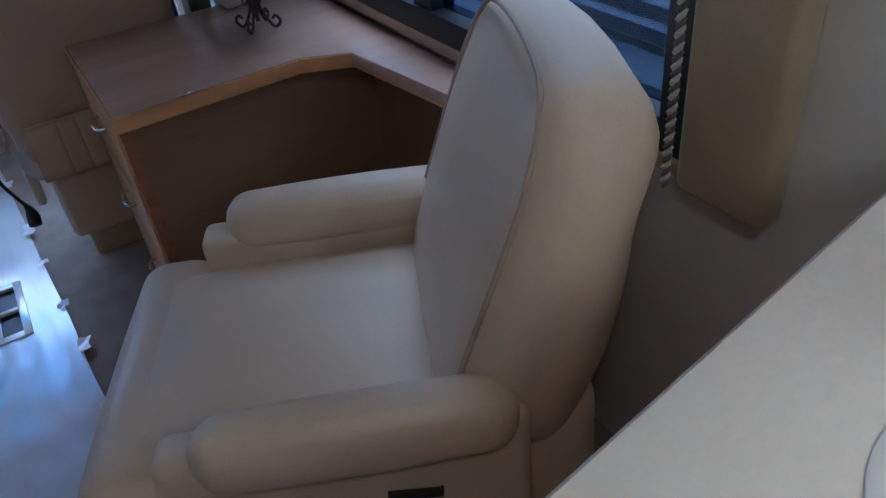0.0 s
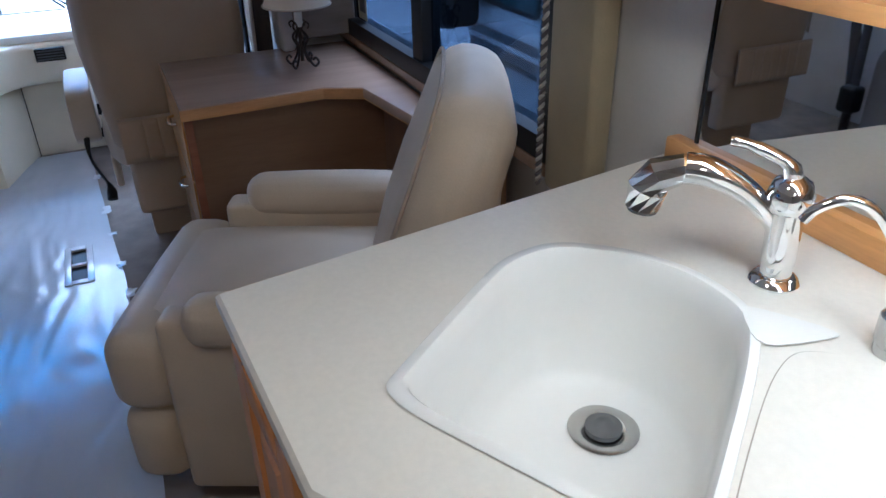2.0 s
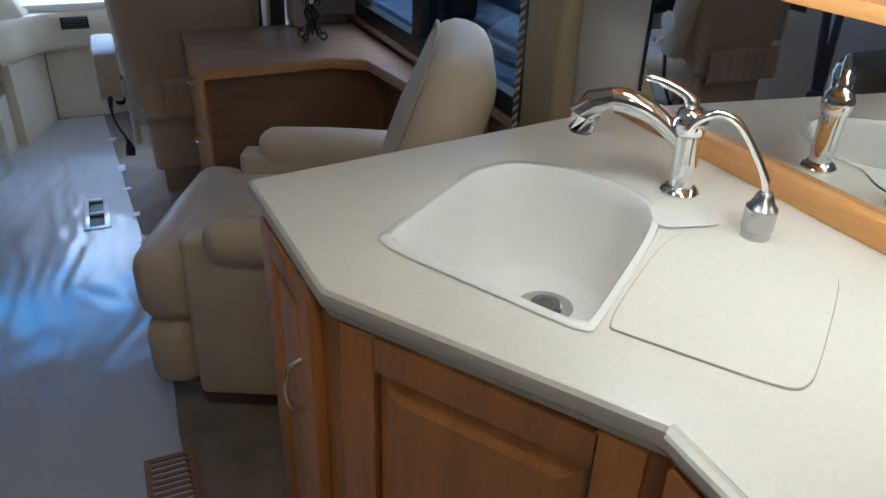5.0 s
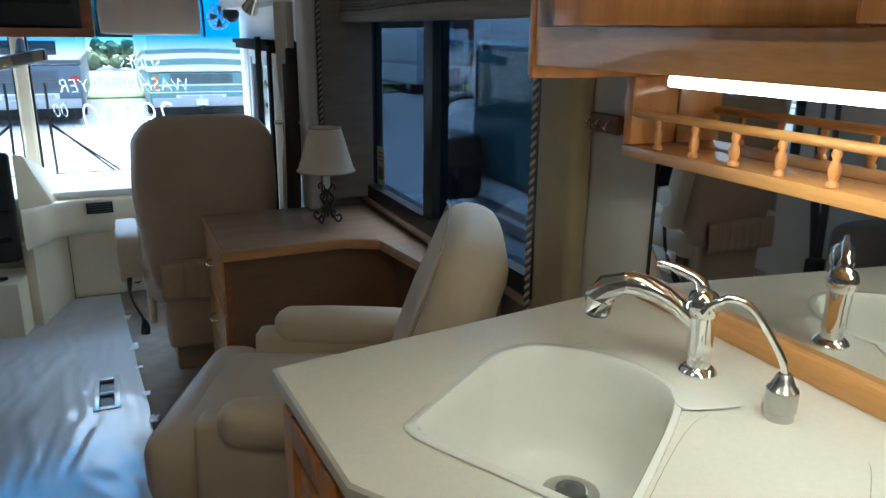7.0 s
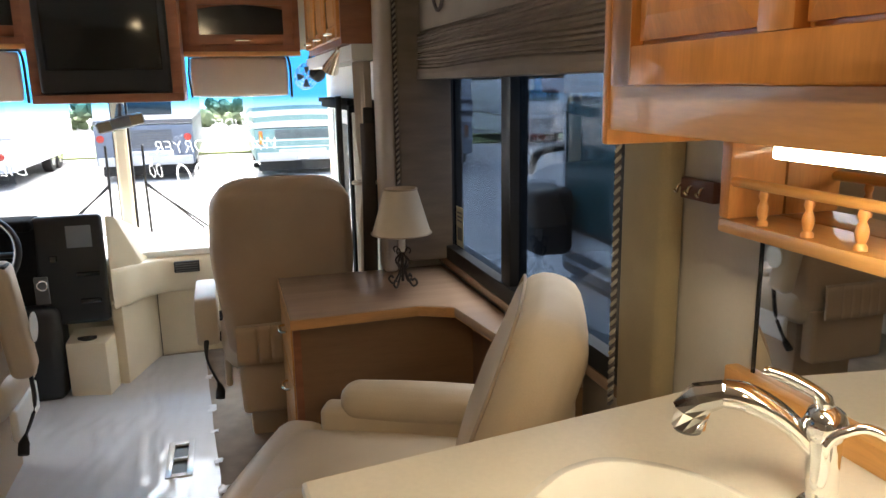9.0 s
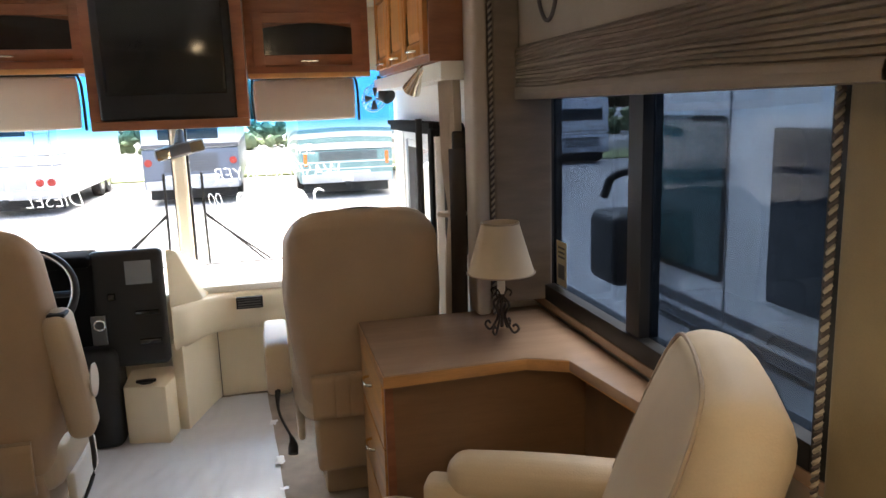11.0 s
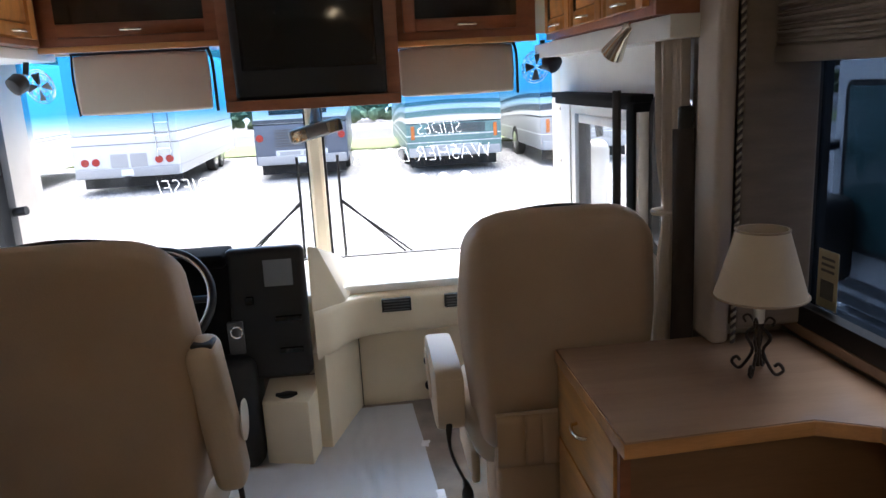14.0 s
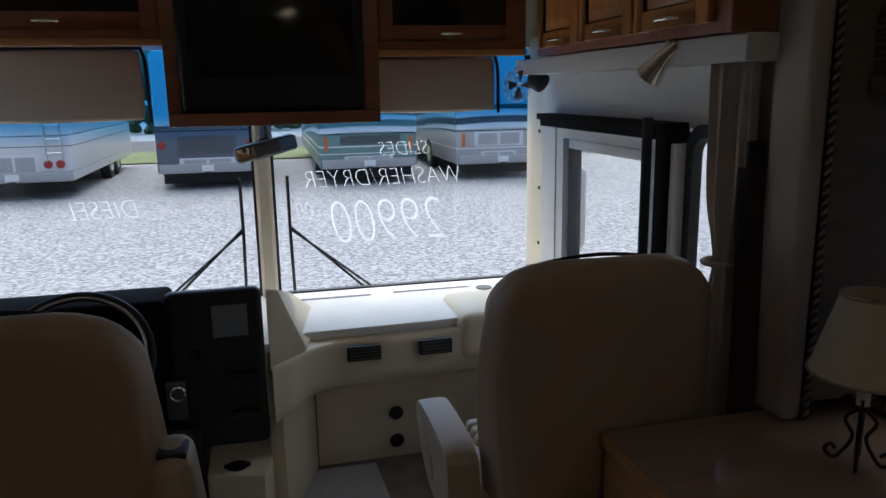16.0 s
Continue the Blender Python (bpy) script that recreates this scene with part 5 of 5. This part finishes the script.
        part("side_control", cushion(x + a * 0.235, x + a * 0.262, y + 0.14, y + 0.45, 0.24, 0.36, 0.012), WHITEPL if arm_up else LEATHER, s, smooth=True)
    return s


cab_seat(0.757, 1.91, 1.10, LEATHER_B, "tan leather passenger captain seat facing the windshield", (-1,), False)
cab_seat(-0.462, 1.63, 1.146, LEATHER_B, "tan leather driver captain seat facing the windshield", (1,), True)

# ---- floor film, vents ----
bm = bmesh.new()
nx, ny = 60, 280
g = []
for j in range(ny + 1):
    y = -2.9 + 6.1 * j / ny
    right = 0.47 - 0.10 * max(0, (y - 1.4) / 1.8) + 0.012 * noise.noise(Vector((y * 3, 0, 0)))
    left = -0.52 + 0.01 * noise.noise(Vector((y * 3, 5, 0)))
    row = []
    for i in range(nx + 1):
        x = left + (right - left) * i / nx
        near = math.exp(-((x - 0.12) / 0.28) ** 2 - ((y - 2.05) / 0.7) ** 2)
        ridge = 1 - abs(noise.noise(Vector((x * 17 + 2 * noise.noise(Vector((x * 4, y * 2, 2))), y * 2.2, 9))))
        w = 0.010 * near * ridge ** 3 + 0.0035 * noise.noise(Vector((x * 26 + 3 * noise.noise(Vector((x * 3, y * 3, 7))), y * 3.2, 1))) + 0.002 * noise.noise(Vector((x * 9, y * 9, 4)))
        edge = min(1, (i + 0.01) / 3, (nx - i + 0.01) / 3)
        row.append(bm.verts.new((x, y, 0.008 + w * edge)))
    g.append(row)
for a, b in zip(g, g[1:]):
    for i in range(nx):
        c = (a[i].co + b[i + 1].co) / 2
        if 0.262 < c.x < 0.342 and 1.80 < c.y < 2.07:
            continue
        bm.faces.new((a[i], a[i + 1], b[i + 1], b[i]))
fl = thing("floor_protector", "wrinkled clear plastic film taped over the carpet", "floor covering", (0, 0.2, 0.0))
part("film", bm, FILM, fl, smooth=True)
y = 0.9
while y < 2.9:
    ln = random.uniform(0.02, 0.07)
    right = 0.47 - 0.10 * max(0, (y - 1.4) / 1.8)
    t = bmesh.new()
    skew = random.uniform(-1, 1)
    rows = []
    for i in range(5):
        rows.append([t.verts.new((right + (k - 1.5) * 0.011 + 0.25 * skew * ln * i / 4 + random.uniform(-0.004, 0.004), y + ln * i / 4, 0.0165 + random.uniform(-0.002, 0.006))) for k in range(4)])
    for a, b in zip(rows, rows[1:]):
        for k in range(3):
            t.faces.new((a[k], a[k + 1], b[k + 1], b[k]))
    part("tape", t, TAPE, fl, "shiny clear tape", smooth=True)
    y += ln + random.uniform(0.15, 0.42)
fv = thing("floor_vent", "metal floor register showing through the plastic film", "floor vent", (0.302, 1.935, 0.0))
for a in (box(0.252, 0.275, 1.785, 2.085, 0.006, 0.016), box(0.329, 0.352, 1.785, 2.085, 0.006, 0.016), box(0.275, 0.329, 1.785, 1.812, 0.006, 0.016), box(0.275, 0.329, 2.058, 2.085, 0.006, 0.016), box(0.275, 0.329, 1.927, 1.943, 0.006, 0.016)):
    part("frame_bar", a, TAPE, fv, bevel=0.002)
part("duct", box(0.275, 0.329, 1.812, 2.058, 0.001, 0.003), BLACK, fv, "dark duct opening")
f2 = thing("floor_vent", "brown slatted floor register in the carpet", "floor vent", (0.43, 0.33, 0.0))
part("duct", box(0.385, 0.475, 0.14, 0.42, 0.001, 0.004), BLACK, f2)
for k in range(14):
    part("slat", box(0.385, 0.475, 0.142 + 0.02 * k, 0.152 + 0.02 * k, 0.004, 0.012), PANEL, f2)
for a in (box(0.371, 0.385, 0.126, 0.434, 0.0, 0.013), box(0.475, 0.489, 0.126, 0.434, 0.0, 0.013), box(0.385, 0.475, 0.126, 0.14, 0.0, 0.013), box(0.385, 0.475, 0.42, 0.434, 0.0, 0.013)):
    part("frame_bar", a, PANEL, f2)

# ---- sofa opposite the kitchen ----
SX = -0.14
so = thing("sofa", "grey upholstered sofa along the driver side wall", "sofa", (-0.78, 0.6, 0.0))
part("base", cushion(-1.16 + SX, -0.44 + SX, -0.95, 1.20, 0.03, 0.30, 0.03), SOFA, so, smooth=True)
for a, b in ((-0.76, 0.12), (0.13, 1.02)):
    part("seat_cushion", cushion(-1.0 + SX, -0.42 + SX, a, b, 0.28, 0.46, 0.05, 0.02), SOFA, so, smooth=True)
    part("back_cushion", moved(cushion(-0.09, 0.09, a, b, 0.0, 0.46, 0.06, 0.03), Matrix.Translation((-1.02 + SX, 0, 0.42)) @ pose(0, 0, 0, 0, -8, 0)), SOFA, so, smooth=True)
for a, b in ((-0.96, -0.77), (1.03, 1.22)):
    part("arm", cushion(-1.16 + SX, -0.44 + SX, a, b, 0.05, 0.62, 0.07, 0.01), SOFA, so, smooth=True)
for y, a in ((0.62, 8), (-0.4, -10)):
    single("throw_pillow", moved(cushion(-0.07, 0.07, -0.20, 0.20, -0.20, 0.20, 0.06, 0.03), Matrix.Translation((-0.84 + SX, y, 0.66)) @ pose(0, 0, 0, a, -22, 0)), PILLOW, "dusty rose throw pillow leaning on the sofa", "pillow", smooth=True, group="throw pillows")

# ---- outside ----
GZ = -0.95
single("ground", box(-300, 300, -300, 300, GZ - 0.5, GZ), GRAVEL, "pale crushed gravel lot outside", "ground", "structure")
single("lawn_strip", box(-80, 80, 28.5, 34, GZ, GZ + 0.05), GRASS, "green grass verge beyond the gravel lot", "lawn", "structure")
single("road", box(-120, 120, 34, 42, GZ, GZ + 0.03), ASPHALT, "grey asphalt road beyond the verge", "road", "structure")


def wheel(parent, x, y, r=0.46, w=0.26, axis="x"):
    m = Matrix.Translation((x, y, GZ + r)) @ pose(0, 0, 0, 0, 90, 0)
    t = part("wheel", moved(turned([(r * 0.6, -w / 2), (r * 0.95, -w / 2), (r, -w / 2 + 0.04), (r, w / 2 - 0.04), (r * 0.95, w / 2), (r * 0.6, w / 2)], (0, 0, 0), 24), m), RUBBER, parent, "black tyre", smooth=True)
    part("rim", moved(turned([(0.05, -w / 2 - 0.01), (r * 0.58, -w / 2 - 0.005), (r * 0.58, w / 2 + 0.005), (0.05, w / 2 + 0.01)], (0, 0, 0), 16), m), STEEL, t, "steel rim")


def coach(name, label, x0, x1, y0, y1, top, lower, lower_mat, upper_mat, category="motorhome", stripes=(), windows=(), lights=(), wheels=(), plate=True, grille=None, ladder=False, markers=(), swoosh=(), hatches=()):
    """A coach seen from its rear (y0) and sides: skirt, upper body, roof, stripes, lamps, wheels."""
    c = thing(name, label, category, ((x0 + x1) / 2, (y0 + y1) / 2, GZ))
    part("lower_body", box(x0, x1, y0, y1, GZ + 0.42, lower), lower_mat, c, bevel=0.05)
    part("upper_body", box(x0 + 0.01, x1 - 0.01, y0 + 0.01, y1, lower + 0.002, top), upper_mat, c, bevel=0.09)
    part("roof", box(x0 + 0.06, x1 - 0.06, y0 + 0.08, y1 - 0.08, top, top + 0.05), WHITEGEL, c, bevel=0.02)
    part("bumper", box(x0 + 0.05, x1 - 0.05, y0 - 0.10, y0 - 0.002, GZ + 0.42, GZ + 0.66), GREYGEL, c, bevel=0.03)
    for z, h, mt in stripes:
        part("stripe", box(x0 - 0.006, x1 + 0.006, y0 - 0.006, y1 - 0.3, z, z + h), mt, c)
    for a, b, z, z2 in windows:
        part("rear_window", box(a, b, y0 - 0.02, y0 + 0.02, z, z2), WINDARK, c, "dark window", bevel=0.015)
    for a, z in lights:
        part("tail_light", moved(turned([(0.10, 0), (0.10, 0.03), (0.05, 0.04)], (0, 0, 0), 18), Matrix.Translation((a, y0 - 0.002, z)) @ pose(0, 0, 0, 90, 0, 0)), REDLENS, c, "round red tail light")
    if plate:
        part("licence_plate", box((x0 + x1) / 2 - 0.15, (x0 + x1) / 2 + 0.15, y0 - 0.125, y0 - 0.102, GZ + 0.46, GZ + 0.62), WHITEGEL, c)
    if grille:
        for k in range(7):
            part("grille_slat", box(grille[0], grille[1], y0 - 0.022, y0 - 0.002, grille[2] + k * grille[3], grille[2] + k * grille[3] + grille[3] * 0.55), DARKGEL, c)
    if ladder:
        for a in (x1 - 0.55, x1 - 0.2):
            part("ladder_rail", tube([(a, y0 - 0.08, GZ + 0.9), (a, y0 - 0.08, top)], 0.02, 6), STEEL, c)
        for k in range(7):
            part("ladder_rung", tube([(x1 - 0.55, y0 - 0.08, GZ + 1.1 + 0.33 * k), (x1 - 0.2, y0 - 0.08, GZ + 1.1 + 0.33 * k)], 0.015, 6), STEEL, c)
    for a in markers:
        part("marker_light", box(a - 0.05, a + 0.05, y0 - 0.03, y0 - 0.012, lower - 0.42, lower - 0.06), AMBER, c, "orange marker light", bevel=0.01)
    for z, h, dip, mt in swoosh:
        n = 14
        ys_ = [y0 + 0.06 + (y1 - y0 - 1.0) * k / n for k in range(n + 1)]
        mid = [z - dip * (k / n) ** 1.8 for k in range(n + 1)]
        band = [(y, m + h / 2 * (1 - 0.6 * k / n)) for k, (y, m) in enumerate(zip(ys_, mid))] + [(y, m - h / 2 * (1 - 0.6 * k / n)) for k, (y, m) in reversed(list(enumerate(zip(ys_, mid))))]
        for xa in (x0 - 0.012, x1 + 0.002):
            part("swoosh_stripe", extrude_profile(band, xa, xa + 0.010, "x"), mt, c)
        arch = [(x0 + (x1 - x0) * k / 10, z + 0.05 * math.sin(math.pi * k / 10)) for k in range(11)]
        part("rear_stripe", extrude_profile([(x, q + h / 2) for x, q in arch] + [(x, q - h / 2) for x, q in arch[::-1]], y0 - 0.012, y0 - 0.002, "y"), mt, c)
    for a, b, z, z2 in hatches:
        h = part("hatch", box(a, b, y0 - 0.016, y0 - 0.001, z, z2), LIGHTGEL, c, "rear service hatch", bevel=0.006)
        for q0, q1 in ((0.08, 0.47), (0.53, 0.92)):
            part("louvre", box(a + (b - a) * q0, a + (b - a) * q1, y0 - 0.022, y0 - 0.0165, z + (z2 - z) * 0.12, z2 - (z2 - z) * 0.12), GREYGEL, h)
    part("mud_flap", box(x0 + 0.1, x1 - 0.1, y0 + 0.35, y0 + 0.37, GZ + 0.12, GZ + 0.45), RUBBER, c, "black mud flap")
    part("hitch", box((x0 + x1) / 2 - 0.06, (x0 + x1) / 2 + 0.06, y0 - 0.28, y0 - 0.08, GZ + 0.36, GZ + 0.45), RUBBER, c, "black tow hitch")
    for x, y in wheels:
        wheel(c, x, y)
    return c


coach("travel_trailer", "white fifth-wheel travel trailer seen from behind on the gravel", -7.25, -4.55, 19.9, 28.0, 2.6, 0.55, LIGHTGEL, WHITEGEL, "trailer",
      stripes=((0.30, 0.02, DARKGEL), (-0.30, 0.02, GREYGEL)), hatches=((-6.4, -5.3, -0.34, 0.12),), windows=((-6.45, -5.3, 1.05, 1.35),), lights=((-6.95, -0.12), (-6.68, -0.12), (-5.10, -0.12), (-4.83, -0.12)), wheels=((-7.05, 24.5), (-4.7, 24.5), (-4.7, 25.5)), ladder=True)
coach("motorhome", "slate blue motorhome parked across the lot seen from behind", -2.75, -0.25, 20.6, 29.5, 2.5, 0.55, NAVYGEL, WHITEGEL,
      stripes=((0.58, 0.10, DARKGEL),), windows=((-2.3, -0.75, 0.80, 1.15),), lights=((-2.6, 0.2), (-0.4, 0.2)), hatches=((-2.2, -0.8, -0.45, -0.15),), wheels=((-2.6, 23.0), (-0.4, 23.0)), grille=(-2.2, -0.8, -0.05, 0.07))
coach("motorhome", "teal green motorhome with white swooping stripes seen from behind", 1.35, 3.95, 20.2, 30.0, 2.6, 0.36, TEALGEL, LIGHTGEL,
      stripes=((0.02, 0.03, WHITEGEL), (-0.16, 0.02, WHITEGEL)), lights=(), wheels=((1.5, 23.0), (3.8, 23.0)), grille=(1.9, 3.5, 0.09, 0.035), markers=(1.52, 3.78),
      swoosh=((0.44, 0.13, 0.5, WHITEGEL), (0.60, 0.14, 0.55, TEALGEL), (0.75, 0.12, 0.6, WHITEGEL), (0.88, 0.10, 0.6, TEALGEL)), hatches=((2.0, 3.3, -0.42, -0.22),))
coach("motorhome", "charcoal and silver motorhome with white swooping stripes seen from behind", 5.0, 7.6, 20.0, 30.0, 2.6, 0.36, GREYGEL, LIGHTGEL,
      stripes=((-0.12, 0.025, WHITEGEL),), lights=(), wheels=((5.12, 23.5), (7.5, 23.5)), markers=(5.2, 7.4),
      swoosh=((0.46, 0.13, 0.6, WHITEGEL), (0.62, 0.16, 0.65, DARKGEL), (0.80, 0.16, 0.7, WHITEGEL), (0.95, 0.12, 0.7, DARKGEL)), hatches=((5.5, 6.9, -0.06, 0.34), (5.7, 6.7, -0.45, -0.2)))
coach("motorhome", "white motorhome parked at the edge of the lot", -11.6, -8.9, 18.6, 27.0, 2.5, 0.45, WHITEGEL, WHITEGEL,
      stripes=((0.35, 0.06, GREYGEL),), windows=((-10.9, -9.6, 0.8, 1.5),), wheels=((-11.4, 20.5), (-9.05, 20.5)))
coach("travel_trailer", "white travel trailer parked beyond the driver window", -16.4, -13.6, 14.0, 22.0, 2.3, 0.0, GREYGEL, WHITEGEL, "trailer",
      stripes=((0.1, 0.05, DARKGEL),), windows=((-15.6, -14.4, 0.6, 1.3),), wheels=((-16.2, 18.0), (-13.75, 18.0)))
coach("travel_trailer", "white travel trailer parked abreast of the driver window", -13.5, -10.8, 4.0, 12.0, 2.3, 0.0, GREYGEL, WHITEGEL, "trailer",
      stripes=((0.1, 0.05, DARKGEL),), windows=((-12.8, -11.4, 0.6, 1.3),), wheels=((-13.3, 8.0), (-10.95, 8.0)))
coach("box_truck", "white delivery truck seen through the side window", 11.6, 13.9, 27.0, 33.5, 1.6, 0.2, WHITEGEL, WHITEGEL, "truck",
      stripes=((0.3, 0.06, GREYGEL), (0.0, 0.04, GREYGEL)), windows=((11.9, 13.6, 0.75, 1.2),), wheels=((11.75, 28.0), (13.75, 28.0)), grille=(12.0, 13.5, -0.45, 0.08))
# the coach parked alongside
nb = thing("motorhome", "white motorhome parked close alongside with black mirror", "motorhome", (4.1, -1.0, GZ))
part("lower_body", box(2.92, 5.4, -6.0, 3.95, GZ + 0.35, 0.05), GREYGEL, nb, bevel=0.06)
part("upper_body", box(2.90, 5.4, -6.0, 4.05, 0.052, 2.5), WHITEGEL, nb, bevel=0.12)
for z in (0.10, 0.20):
    part("stripe", box(2.893, 2.90, 0.5, 3.9, z, z + 0.06), DARKGEL, nb)
part("side_window", box(2.87, 2.91, 1.55, 2.60, 0.42, 1.30), WINDARK, nb, "dark rounded side window", bevel=0.018)
part("windshield", box(3.1, 5.2, 4.04, 4.07, 0.5, 1.5), WINDARK, nb, bevel=0.02)
cw = part("cab_window", box(2.882, 2.905, 3.02, 3.86, 0.45, 1.32), mat("teal_tinted_glass", (0.05, 0.11, 0.115), 0.1), nb, "teal-tinted cab window", bevel=0.012)
part("window_rubber", moved(ring_slab(round_rect(0.90, 0.93, 0.06), round_rect(0.83, 0.86, 0.05), 0, 0.012), Matrix(((0, 0, 1, 2.885), (1, 0, 0, 3.44), (0, 1, 0, 0.885), (0, 0, 0, 1)))), RUBBER, cw)
for z in (-0.28, -0.45):
    part("stripe", box(2.905, 2.92, 0.5, 3.85, z, z + 0.035), WHITEGEL, nb)
for y in (2.98, 0.9):
    part("panel_joint", box(2.892, 2.90, y, y + 0.012, -0.5, 1.9), GREYGEL, nb)
for pts in ([(2.896, 2.95, 0.05), (2.896, 2.75, 0.16), (2.896, 2.55, 0.10)], [(2.896, 2.85, -0.05), (2.896, 2.6, 0.02), (2.896, 2.42, -0.10)], [(2.896, 2.6, 0.18), (2.896, 2.5, 0.26), (2.896, 2.38, 0.20)]):
    part("graphic_swirl", tube(smooth_path(pts, 5), [0.005 + 0.02 * math.sin(math.pi * i / 10) for i in range(11)], 6, flat=0.2), DARKGEL, nb)
ma = part("mirror_arm", tube(smooth_path([(2.95, 3.95, 1.0), (2.75, 4.05, 0.95), (2.70, 4.1, 0.8)], 4), 0.03, 8), BLACK, nb, smooth=True)
part("mirror_head", cushion(2.56, 2.86, 3.66, 4.06, 0.26, 0.74, 0.07), BLACK, nb, "black side mirror", smooth=True)
for y in (2.0, -4.0):
    wheel(nb, 3.1, y)
# own side mirror and utility pole
sm = thing("door_mirror", "grey exterior side mirror outside the entry door", "side mirror", (1.45, 3.5, 0.9))
part("arm", tube(smooth_path([(1.23, 3.55, 1.3), (1.38, 3.62, 1.3), (1.42, 3.66, 1.15)], 4), 0.02, 8), BLACK, sm, smooth=True)
part("head", cushion(1.335, 1.47, 3.62, 3.73, 0.72, 1.13, 0.05), LIGHTGEL, sm, smooth=True)
sm = thing("door_mirror", "white exterior side mirror on the driver side", "side mirror", (-1.5, 3.3, 0.7))
part("arm", tube(smooth_path([(-1.26, 3.4, 1.0), (-1.38, 3.42, 0.98), (-1.45, 3.44, 0.9)], 4), 0.02, 8), BLACK, sm, smooth=True)
part("head", cushion(-1.58, -1.36, 3.4, 3.5, 0.55, 0.92, 0.04), WHITEPL, sm, smooth=True)
# far row of trees beyond the road
tr = bmesh.new()
rng = random.Random(4)
for i in range(1000):
    x, z = rng.uniform(-40, 40), rng.uniform(0, 1) ** 1.2
    p = Vector((x, 52 + rng.uniform(-3, 3), GZ + 0.2 + z * (1.4 + 0.5 * noise.noise(Vector((x * 0.12, 0, 0))))))
    m = Matrix.Translation(p) @ Euler((rng.uniform(0, 3), rng.uniform(0, 3), 0)).to_matrix().to_4x4() @ Matrix.Diagonal((rng.uniform(0.2, 0.6), rng.uniform(0.2, 0.6), rng.uniform(0.15, 0.45), 1))
    bmesh.ops.create_icosphere(tr, subdivisions=1, radius=1.0, matrix=m)
single("far_trees", tr, FOLIAGE, "distant green tree line beyond the road", "trees", "stuff")
